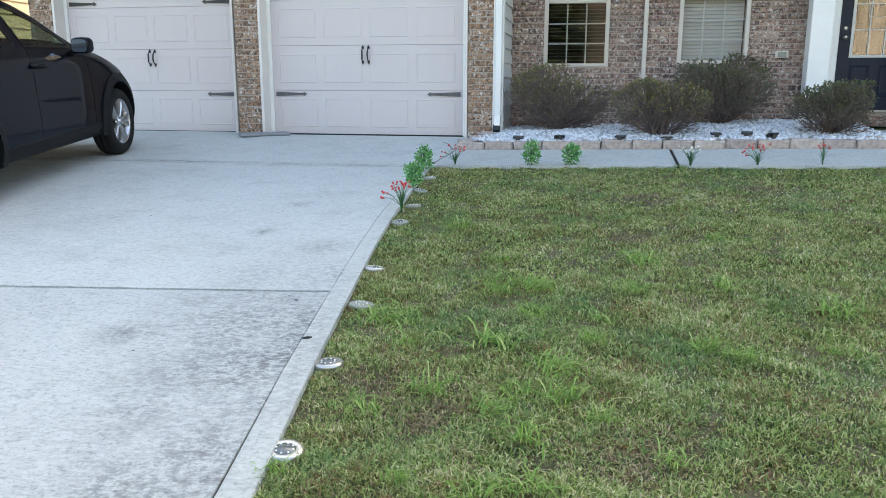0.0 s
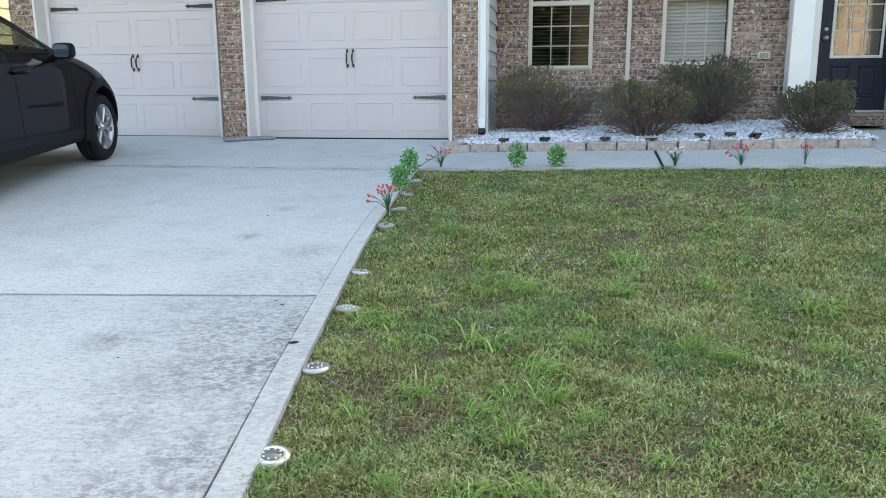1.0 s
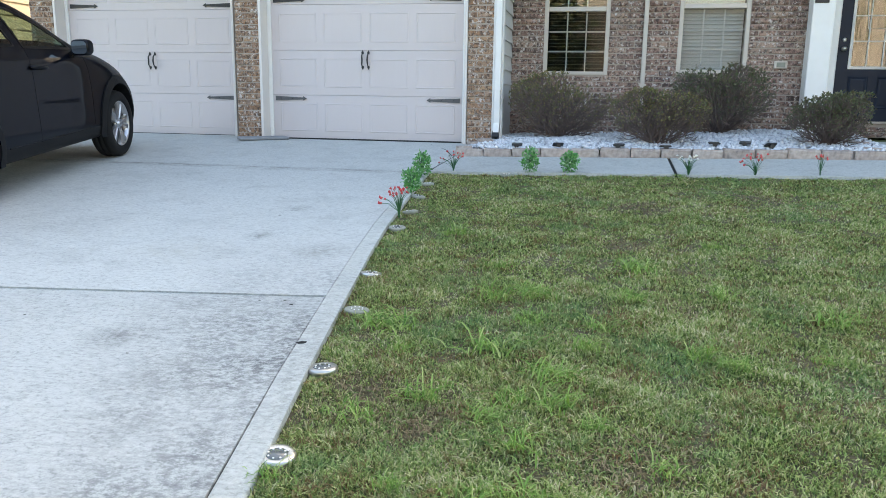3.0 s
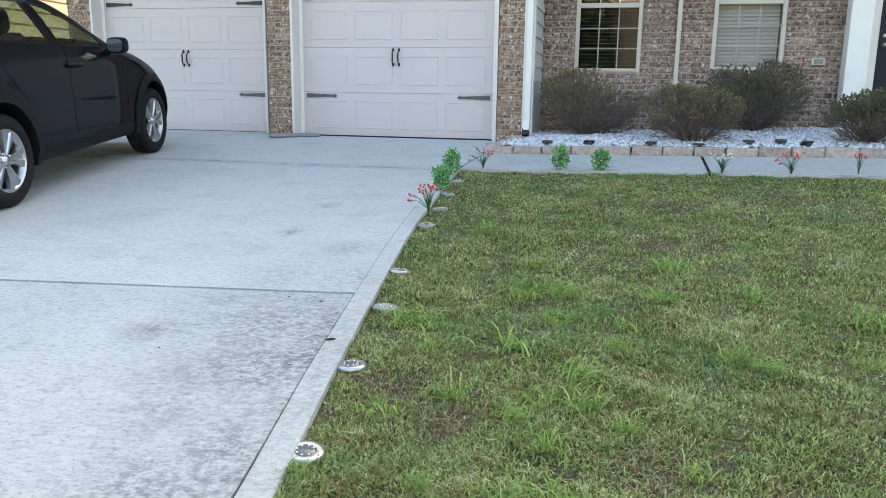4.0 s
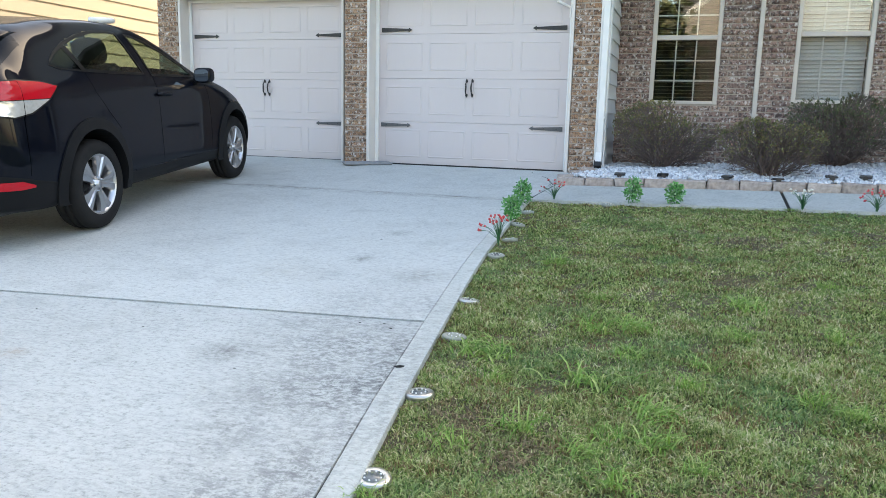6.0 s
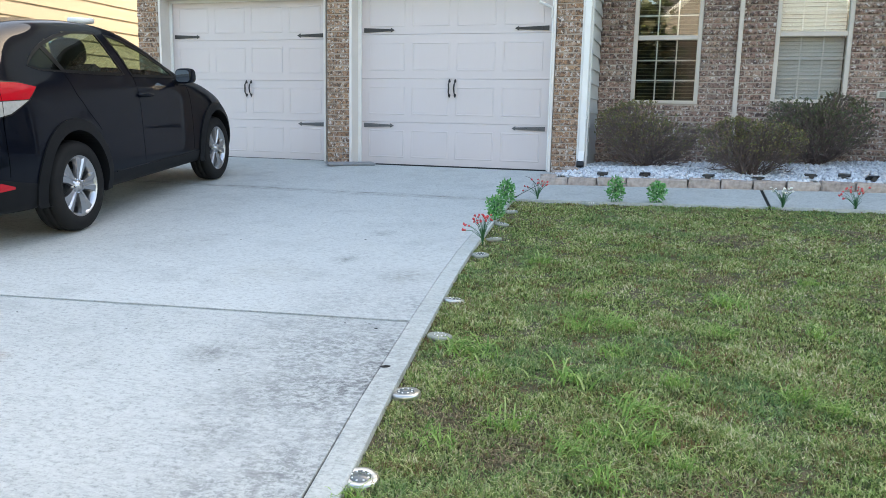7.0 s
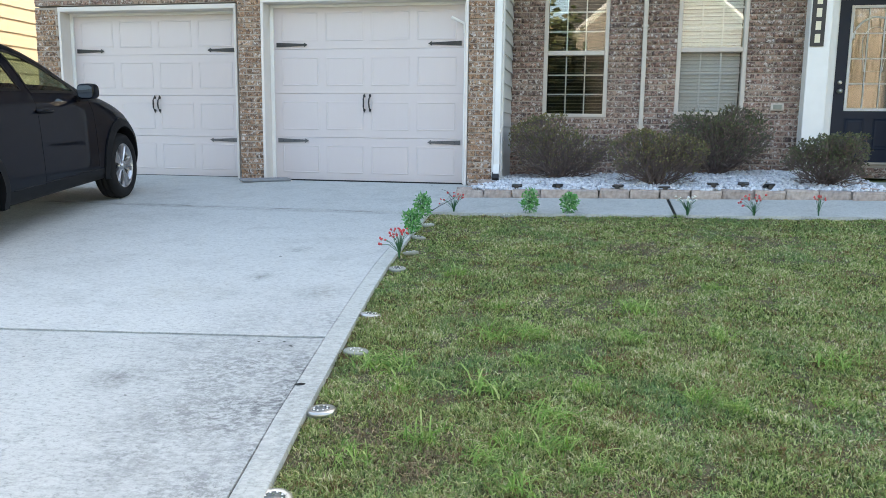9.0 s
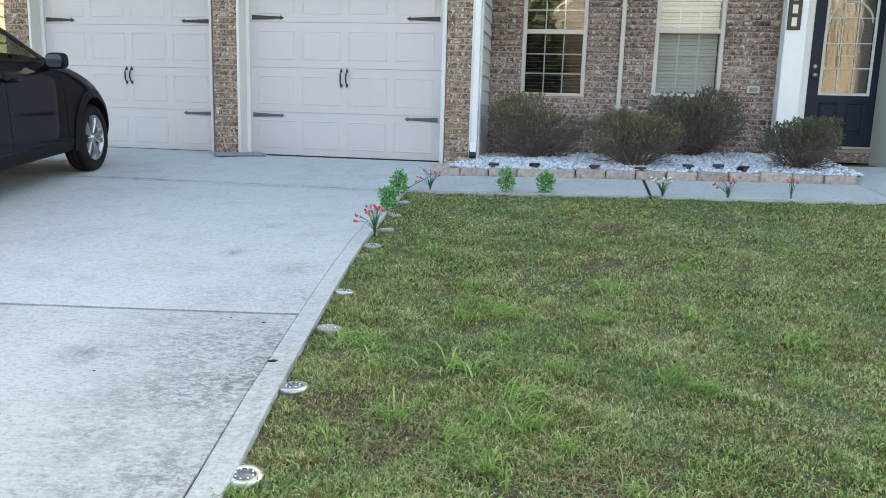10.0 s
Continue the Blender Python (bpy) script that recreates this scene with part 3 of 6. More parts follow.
def build_window(number, x0, x1, z0, z1, y, blind_tilt, blind_from):
    """A single-hung window with a grid in the panes, a screen on the lower sash and blinds behind."""
    win = thing(f"window_{number}", "almond vinyl single-hung window with white blinds behind the panes", "window", kind="structure")
    f, mid = 0.05, (z0 + z1) / 2
    for name, dims in (("window_frame", (x0, x0 + f, y - 0.015, y + 0.08, z0, z1)), ("window_frame", (x1 - f, x1, y - 0.015, y + 0.08, z0, z1)), ("window_frame", (x0 + f, x1 - f, y - 0.015, y + 0.08, z1 - f, z1)), ("window_sill", (x0 + f, x1 - f, y - 0.025, y + 0.08, z0, z0 + f * 0.8)), ("meeting_rail", (x0 + f, x1 - f, y - 0.005, y + 0.07, mid - 0.028, mid + 0.028))):
        block(name, win, TRIM, *dims, bevel=0.005)
    for lo, hi, mat, back in ((z0 + f * 0.8, mid - 0.028, SCREEN, 0.02), (mid + 0.028, z1 - f, PANE, 0.035)):
        bm = bmesh.new()
        box(bm, x0 + f, x1 - f, y + back, y + back + 0.004, lo, hi)
        pane = part("pane", bm, mat, win, "dark screened pane" if mat == SCREEN else "clear pane")
        pane.visible_shadow = False
        for c in (1, 2):
            xm = x0 + f + (x1 - x0 - 2 * f) * c / 3
            block("muntin", pane, WHITE, xm - 0.008, xm + 0.008, y + back + 0.012, y + back + 0.02, lo, hi)
        for c in (1, 2):
            zm = lo + (hi - lo) * c / 3
            block("muntin", pane, WHITE, x0 + f, x1 - f, y + back + 0.0122, y + back + 0.0198, zm - 0.008, zm + 0.008)
    blind = thing("window_blind", "white horizontal slat blind behind the window", "blind", group="window blinds")
    z = z0 + 0.04
    k = 0
    mesh = None
    while z < z1 - 0.05:
        if mesh is None:
            bm = bmesh.new()
            n = 4
            for i in range(n + 1):
                a = (i / n - 0.5) * 0.05
                for xx in (blind_from + 0.01, x1 - 0.055):
                    bm.verts.new((xx, a * math.cos(blind_tilt), a * math.sin(blind_tilt) + 0.004 * (1 - (2 * i / n - 1) ** 2)))
            bm.verts.ensure_lookup_table()
            for i in range(n):
                bm.faces.new([bm.verts[j] for j in (2 * i, 2 * i + 1, 2 * i + 3, 2 * i + 2)])
            # open slats take the darkened colour, as if unlit
            mesh = mesh_of("slat", bm, BLIND if blind_tilt > 0.5 else BLIND_SHADED, True)
        ob = new("slat", mesh)
        ob.matrix_basis = pose(0, y + 0.13, z)
        ob.parent = blind
        z += 0.043
        k += 1
    # room box behind the blind, its gloom put into the wall colour
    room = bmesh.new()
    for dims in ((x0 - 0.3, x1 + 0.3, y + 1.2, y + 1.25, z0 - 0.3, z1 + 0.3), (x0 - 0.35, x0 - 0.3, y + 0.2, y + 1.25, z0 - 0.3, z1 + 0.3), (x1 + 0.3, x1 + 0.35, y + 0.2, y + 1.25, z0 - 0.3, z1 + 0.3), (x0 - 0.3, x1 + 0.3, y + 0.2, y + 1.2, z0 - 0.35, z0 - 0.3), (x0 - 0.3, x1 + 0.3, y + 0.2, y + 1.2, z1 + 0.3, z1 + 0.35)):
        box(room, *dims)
    tagged(part(f"wall_room_{number}", room, ROOM_SHADE), "interior walls behind the window, coloured near black for an unlit room", "wall", kind="structure")


def build_house():
    D2, D1 = -2.67, -5.71
    # garage bays: the second bay stands 0.38 m further back
    brick_wall("wall_pier_middle", "mottled brown brick pier between the garage doors", -4.245, -3.94, 0.0, 0.9, 0.0, 2.17, stock=PIER_BRICKS)
    brick_wall("wall_pier_right", "mottled brown brick pier beside the garage door", -1.395, -1.105, 0.0, 0.15, 0.0, 2.17, stock=PIER_BRICKS)
    brick_wall("wall_pier_left", "mottled brown brick pier at the garage corner", -7.335, -7.0, 0.38, 0.9, 0.0, 2.19, stock=PIER_BRICKS)
    brick_wall("wall_garage_head", "brown brick band over the garage doors", -4.245, -1.105, 0.0, 0.2, 2.19, 3.1, limit=120)
    brick_wall("wall_garage_head_back", "brown brick band over the set-back garage door", -7.335, -4.26, 0.38, 0.58, 2.21, 3.1, limit=120)
    build_garage_door(pose(D2, 0.2, 0.0), 1)
    build_garage_door(pose(D1, 0.58, -0.01), 2)
    garage_frame("trim_garage_1", D2 - 1.235, D2 + 1.235, 0.0, 0.2, 2.125)
    garage_frame("trim_garage_2", D1 - 1.235, D1 + 1.235, 0.38, 0.58, 2.13)
    windows = ((-0.60, 0.19, 0.825, 2.385), (0.995, 1.80, 0.855, 2.41))
    brick_wall("wall_front", "mottled brown brick front wall with two windows", -0.99, 2.50, WALL_Y, 1.1, 0.0, 3.1, holes=windows, order=lambda s: s[1] if s[1] < 2.45 else 9 + s[1], limit=300)
    for k, w in enumerate(windows):
        build_window(k + 1, *w, WALL_Y + 0.02, 0.12 if k == 0 else 1.02, w[0] + 0.05)
    # return wall with lap siding
    side = thing("wall_return", "pale grey lap siding on the return wall", "wall", kind="structure")
    block("core", side, SIDING, -1.09, -1.012, 0.16, 0.92, 0.0, 3.1)
    z = -0.137
    while z < 3.0:
        bm = bmesh.new()
        y0, y1 = 0.11, 0.915
        vs = [bm.verts.new(p) for p in ((-1.012, y0, z + 0.17), (-1.0, y0, z + 0.17), (-0.980, y0, z), (-1.012, y0, z), (-1.012, y1, z + 0.17), (-1.0, y1, z + 0.17), (-0.980, y1, z), (-1.012, y1, z))]
        for q in ((0, 1, 2, 3), (7, 6, 5, 4), (1, 5, 6, 2), (2, 6, 7, 3), (0, 4, 5, 1), (3, 7, 4, 0)):
            bm.faces.new([vs[i] for i in q])
        part("siding_board", bm, SIDING, side)
        z += 0.1655
    block("corner_board", side, WHITE, -1.10, -0.988, 0.02, 0.108, 0.0, 3.1, bevel=0.004)
    # upper storey and roof, out of view, added to shade the yard
    upper = thing("house_upper", "unseen upper storey and grey shingle roof added to shade the yard", "house", kind="structure")
    block("wall", upper, SIDING, -7.3, 8.5, 1.3, 11.0, 3.1, 5.7)
    block("wall", upper, SIDING, 3.9, 8.5, 1.12, 11.0, 0.0, 3.1)
    block("wall", upper, SIDING, -7.3, -7.1, 0.92, 11.0, 0.0, 3.1)
    block("wall", upper, SIDING, -7.3, -1.1, 0.6, 1.3, 3.1, 5.7)
    block("wall", upper, SIDING, -7.1, 8.5, 10.8, 11.0, 0.0, 3.1)
    block("wall", upper, SIDING, -7.1, 8.5, 3.4, 3.5, 0.0, 3.1)
    block("floor", upper, CONCRETE, -7.1, -1.1, 0.65, 3.4, -0.2, -0.02)
    bm = bmesh.new()
    pts = [(-7.8, 0.1, 5.6), (9.0, 0.1, 5.6), (9.0, 5.8, 9.0), (-7.8, 5.8, 9.0), (-7.8, 11.6, 5.6), (9.0, 11.6, 5.6)]
    v = [bm.verts.new(p) for p in pts]
    for q in ((0, 1, 2, 3), (3, 2, 5, 4), (0, 3, 4), (1, 5, 2), (0, 4, 5, 1)):
        bm.faces.new([v[i] for i in q])
    part("roof", bm, SHINGLE, upper)
    block("garage_roof", upper, SHINGLE, -7.6, -0.9, -0.35, 0.95, 3.1, 3.2)
    # unseen roof, added so that the porch and front door fall darker
    block("porch_roof", upper, SHINGLE, -0.9, 8.5, -0.1, 1.3, 3.1, 3.2)


build_house()


# ---- the parked car ----
PAINT = material("glossy black car paint", (0.0022, 0.0032, 0.007), 0.45, vary=0.2, scale=3, dark=(0.003, 0.0045, 0.009), coat=0.40, spec=0.02)
PAINT.node_tree.nodes["Principled BSDF"].inputs["Coat Roughness"].default_value = 0.012
CLADDING = material("textured black plastic", (0.007, 0.0075, 0.009), 0.55, vary=0.4, scale=40, dark=(0.011, 0.011, 0.012), spec=0.15)
BLACK_TRIM = material("satin black trim", (0.004, 0.004, 0.0045), 0.35, spec=0.2)
# lightless black, painted shade for the gaps between body panels
GAP_SHADE = material("panel gap shade", (0.001, 0.001, 0.001), 1.0, spec=0.0)
TYRE = material("black tyre rubber", (0.010, 0.010, 0.011), 0.75, vary=0.6, scale=20, dark=(0.022, 0.021, 0.02), spec=0.2, bump=0.001, bump_scale=90)
ALLOY = material("machined alloy", (0.50, 0.50, 0.515), 0.3, metal=1.0, vary=0.3, scale=12, dark=(0.4, 0.4, 0.41))
DARK_ALLOY = material("dark alloy recess", (0.09, 0.09, 0.095), 0.45, metal=0.6)
RED_LENS = material("red lens", (0.44, 0.005, 0.014), 0.2, coat=0.5, spec=0.2)
CLEAR_LENS = material("clear lens over chrome", (0.72, 0.70, 0.68), 0.15, metal=0.5, vary=0.6, scale=40, dark=(0.3, 0.28, 0.27), coat=1.0)
CAR_GLASS = glass("green tinted car glass", (0.50, 0.60, 0.53))
PRIVACY = glass("dark privacy glass", (0.07, 0.085, 0.09), gloss=0.02)
SEAT = material("dark grey seat fabric", (0.035, 0.035, 0.036), 0.85, vary=0.5, scale=60, dark=(0.06, 0.06, 0.058))
CHROME = material("bright chrome", (0.7, 0.7, 0.7), 0.06, metal=1.0)
MIRROR = material("mirror glass", (0.8, 0.84, 0.86), 0.02, metal=1.0)

LOWER = [(0.70, 0.23), (0.82, 0.265), (0.864, 0.37), (0.868, 0.60), (0.862, 0.83), (0.842, 0.985)]
# stations along the car from the rear axle: each half section runs from the sill over the belt and the roof edge to the middle
STATIONS = [
    (-0.975, [(0.36, 0.36), (0.44, 0.38), (0.50, 0.50), (0.52, 0.58), (0.52, 0.66), (0.50, 0.72), (0.46, 0.76), (0.38, 0.775), (0.22, 0.78), (0.0, 0.785)]),
    (-0.945, [(0.50, 0.29), (0.60, 0.32), (0.68, 0.52), (0.70, 0.64), (0.70, 0.76), (0.69, 0.88), (0.67, 0.97), (0.58, 1.02), (0.3, 1.035), (0.0, 1.04)]),
    (-0.83, [(0.60, 0.26), (0.73, 0.30), (0.79, 0.50), (0.80, 0.63), (0.795, 0.80), (0.78, 0.98), (0.75, 1.09), (0.665, 1.16), (0.36, 1.19), (0.0, 1.20)]),
    (-0.66, [(0.66, 0.24), (0.79, 0.28), (0.83, 0.46), (0.842, 0.62), (0.832, 0.82), (0.815, 1.0), (0.775, 1.10), (0.635, 1.27), (0.35, 1.32), (0.0, 1.335)]),
    (-0.46, [(0.68, 0.23), (0.81, 0.27), (0.85, 0.42), (0.868, 0.61), (0.856, 0.83), (0.838, 1.0), (0.785, 1.12), (0.60, 1.395), (0.35, 1.45), (0.0, 1.465)]),
    (-0.20, LOWER + [(0.785, 1.13), (0.60, 1.44), (0.36, 1.495), (0.0, 1.51)]),
    (0.10, LOWER + [(0.79, 1.125), (0.605, 1.472), (0.36, 1.53), (0.0, 1.55)]),
    (0.60, LOWER + [(0.795, 1.105), (0.605, 1.488), (0.36, 1.545), (0.0, 1.565)]),
    (1.10, LOWER + [(0.80, 1.085), (0.62, 1.452), (0.36, 1.51), (0.0, 1.53)]),
    (1.50, LOWER + [(0.80, 1.07), (0.66, 1.335), (0.4, 1.405), (0.0, 1.43)]),
    (1.80, LOWER + [(0.80, 1.06), (0.71, 1.19), (0.42, 1.27), (0.0, 1.30)]),
    (2.05, LOWER + [(0.795, 1.045), (0.745, 1.075), (0.45, 1.13), (0.0, 1.16)]),
    (2.30, [(0.70, 0.23), (0.82, 0.265), (0.862, 0.37), (0.874, 0.60), (0.862, 0.82), (0.835, 0.965), (0.785, 1.02), (0.70, 1.04), (0.4, 1.075), (0.0, 1.09)]),
    (2.60, [(0.70, 0.23), (0.82, 0.265), (0.862, 0.37), (0.874, 0.58), (0.862, 0.76), (0.832, 0.89), (0.775, 0.945), (0.67, 0.975), (0.4, 1.02), (0.0, 1.035)]),
    (2.90, [(0.66, 0.22), (0.79, 0.26), (0.84, 0.37), (0.85, 0.54), (0.84, 0.68), (0.80, 0.79), (0.74, 0.845), (0.64, 0.88), (0.4, 0.945), (0.0, 0.965)]),
    (3.15, [(0.58, 0.22), (0.70, 0.26), (0.76, 0.37), (0.775, 0.48), (0.765, 0.58), (0.73, 0.67), (0.67, 0.725), (0.59, 0.77), (0.38, 0.85), (0.0, 0.88)]),
    (3.30, [(0.46, 0.23), (0.56, 0.27), (0.61, 0.36), (0.625, 0.45), (0.62, 0.53), (0.59, 0.60), (0.54, 0.65), (0.48, 0.69), (0.33, 0.76), (0.0, 0.79)]),
    (3.38, [(0.30, 0.27), (0.36, 0.30), (0.40, 0.37), (0.41, 0.44), (0.40, 0.50), (0.38, 0.55), (0.35, 0.59), (0.30, 0.62), (0.2, 0.66), (0.0, 0.68)]),
]


def smooth_rows(keys, rows, at):
    """Catmull-Rom through rows (n x k x 2) keyed at keys, taken at the places at."""
    out = []
    for s in at:
        i = int(np.clip(np.searchsorted(keys, s) - 1, 0, len(keys) - 2))
        t = (s - keys[i]) / (keys[i + 1] - keys[i])
        a, b = rows[i], rows[i + 1]
        h = keys[i + 1] - keys[i]
        ta = (rows[i + 1] - rows[max(i - 1, 0)]) / (keys[i + 1] - keys[max(i - 1, 0)]) * h
        tb = (rows[min(i + 2, len(keys) - 1)] - rows[i]) / (keys[min(i + 2, len(keys) - 1)] - keys[i]) * h
        out.append(a * (2 * t ** 3 - 3 * t ** 2 + 1) + b * (3 * t ** 2 - 2 * t ** 3) + ta * (t ** 3 - 2 * t ** 2 + t) + tb * (t ** 3 - t ** 2))
    return np.array(out)


CAR_S = np.arange(-0.975, 3.381, 0.0305)
CAR_ROWS = smooth_rows(np.array([s for s, _ in STATIONS]), np.array([p for _, p in STATIONS]), CAR_S)
SUB = 7
CAR_V = np.linspace(0, 9, 9 * SUB + 1)
CAR_GRID = np.transpose(smooth_rows(np.arange(10.0), np.transpose(CAR_ROWS, (1, 0, 2)), CAR_V), (1, 0, 2))    # station x v x (x, z)


def car_side(s, z):
    """Half width of the body at s and height z."""
    i = int(np.clip(np.searchsorted(CAR_S, s), 1, len(CAR_S) - 1))
    t = (s - CAR_S[i - 1]) / (CAR_S[i] - CAR_S[i - 1])
    row = CAR_GRID[i - 1] * (1 - t) + CAR_GRID[i] * t
    row = row[SUB // 2 : 7 * SUB + 3]
    order = np.argsort(row[:, 1])
    return float(np.interp(z, row[order, 1], row[order, 0]))


def inside(poly, s, z):
    hit = False
    for (a, b), (c, d) in zip(poly, poly[1:] + poly[:1]):
        if (b > z) != (d > z) and s < (c - a) * (z - b) / (d - b) + a:
            hit = not hit
    return hit


def dense(poly, step=0.04):
    out = []
    for a, b in zip(poly, poly[1:] + poly[:1]):
        n = max(1, int(math.dist(a, b) / step))
        out += [(a[0] + (b[0] - a[0]) * k / n, a[1] + (b[1] - a[1]) * k / n) for k in range(n)]
    return out


def grown(poly, by):
    """The outline moved outwards by that many metres."""
    area = sum(a[0] * b[1] - b[0] * a[1] for a, b in zip(poly, poly[1:] + poly[:1]))
    sign = 1 if area > 0 else -1
    out = []
    for k, p in enumerate(poly):
        a, b = Vector(poly[k - 1]), Vector(poly[(k + 1) % len(poly)])
        d = (b - a).normalized()
        out.append((p[0] + sign * d.y * by, p[1] - sign * d.x * by))
    return out


def side_patch(poly, lift, side, step=0.04):
    """A patch on the body's flank with the given outline."""
    bm = bmesh.new()
    rim = dense(poly, step)
    cs, cz = sum(p[0] for p in rim) / len(rim), sum(p[1] for p in rim) / len(rim)
    rings = []
    for f in (1.0, 0.66, 0.33):
        rings.append([bm.verts.new((side * (car_side(cs + (s - cs) * f, cz + (z - cz) * f) + lift), cs + (s - cs) * f, cz + (z - cz) * f)) for s, z in rim])
    for a, b in zip(rings, rings[1:]):
        for i in range(len(a)):
            bm.faces.new((a[i], a[(i + 1) % len(a)], b[(i + 1) % len(a)], b[i]))
    bm.faces.new(rings[-1])
    return bm


def side_band(outer, inner, lift, side, thick=0.012):
    """A raised band on the flank between two outlines with the same number of points."""
    bm = bmesh.new()
    n = len(outer)
    def ring(poly, up):
        return [bm.verts.new((side * (car_side(s, z) + up), s, z)) for s, z in poly]
    a, b, c, d = ring(outer, -0.01), ring(outer, lift), ring(inner, lift), ring(inner, lift - thick)
    for p, q in ((a, b), (b, c), (c, d)):
        for i in range(n):
            bm.faces.new((p[i], p[(i + 1) % n], q[(i + 1) % n], q[i]))
    return bm


REAR_WINDOW = [(-0.30, 1.205), (-0.18, 1.28), (-0.03, 1.348), (0.18, 1.408), (0.42, 1.446), (0.62, 1.453), (0.755, 1.447), (0.82, 1.30), (0.90, 1.125), (0.45, 1.14), (0.0, 1.165), (-0.2, 1.18)]
FRONT_WINDOW = [(0.89, 1.44), (1.0, 1.425), (1.16, 1.388), (1.42, 1.30), (1.66, 1.188), (1.83, 1.088), (1.45, 1.10), (1.03, 1.112), (0.965, 1.26)]
REAR_HOLE, FRONT_HOLE = grown(dense(REAR_WINDOW), -0.008), grown(dense(FRONT_WINDOW), -0.008)
ARCHES = ((-0.035, 0.36), (2.585, 0.352))


def build_wheel(car, y, side):
    at = Matrix.Translation((side * 0.755, y, 0.334)) @ Matrix.Rotation(side * radians(90), 4, "Y")      # the wheel's z points outwards
    wheel = new("wheel")
    wheel.empty_display_size = 0.1
    wheel.parent = car
    wheel.matrix_basis = at
    bm = bmesh.new()
    lathe(bm, [(0.222, -0.10), (0.26, -0.105), (0.305, -0.10), (0.326, -0.085), (0.333, -0.06), (0.334, -0.032), (0.327, -0.03), (0.327, -0.022), (0.334, -0.02), (0.334, 0.018), (0.327, 0.02), (0.327, 0.028), (0.334, 0.03), (0.332, 0.058), (0.322, 0.086), (0.30, 0.102), (0.27, 0.107), (0.245, 0.104), (0.226, 0.094), (0.222, 0.08)], 48)
    part("tyre", bm, TYRE, wheel, smooth=True)
    bm = bmesh.new()
    lathe(bm, [(0.2, -0.09), (0.19, 0.0), (0.195, 0.04), (0.206, 0.075), (0.222, 0.090), (0.231, 0.094), (0.233, 0.085), (0.222, 0.075)], 40)
    rim = part("rim", bm, ALLOY, wheel, "bright machined alloy rim", smooth=True)
    bm = bmesh.new()
    lathe(bm, [(0.2, -0.03), (0.13, -0.02), (0.0, -0.02)], 24)
    part("brake_disc", bm, DARK_ALLOY, wheel)
    for k in range(5):
        bm = bmesh.new()
        turn = Matrix.Rotation(radians(72 * k + 18), 4, "Z")
        prof = [(0.035, 0.026, 0.070), (0.075, 0.036, 0.076), (0.125, 0.050, 0.081), (0.17, 0.068, 0.083), (0.216, 0.092, 0.082)]
        rings = []
        for rr, w, h in prof:
            rings.append([bm.verts.new((rr, yy, zz)) for yy, zz in ((-w, h - 0.03), (-w * 0.9, h), (-w * 0.35, h + 0.002), (-w * 0.18, h - 0.009), (w * 0.18, h - 0.009), (w * 0.35, h + 0.002), (w * 0.9, h), (w, h - 0.03))])
        for a, b in zip(rings, rings[1:]):
            for i in range(7):
                bm.faces.new((a[i], a[i + 1], b[i + 1], b[i]))
            bm.faces.new((a[7], a[0], b[0], b[7]))
        bmesh.ops.transform(bm, matrix=turn, verts=bm.verts)
        part("spoke", bm, ALLOY, rim)
        bm = bmesh.new()
        lathe(bm, [(0.0, 0.088), (0.006, 0.088), (0.008, 0.083), (0.008, 0.07)], 8, Matrix.Translation((0.05 * math.cos(radians(72 * k + 54)), 0.05 * math.sin(radians(72 * k + 54)), 0)))
        part("lug_nut", bm, CHROME, rim)
    bm = bmesh.new()
    lathe(bm, [(0.0, 0.094), (0.024, 0.093), (0.03, 0.086), (0.034, 0.075), (0.06, 0.07), (0.065, 0.05)], 20)
    part("hub_cap", bm, ALLOY, rim, smooth=True)
    return wheel


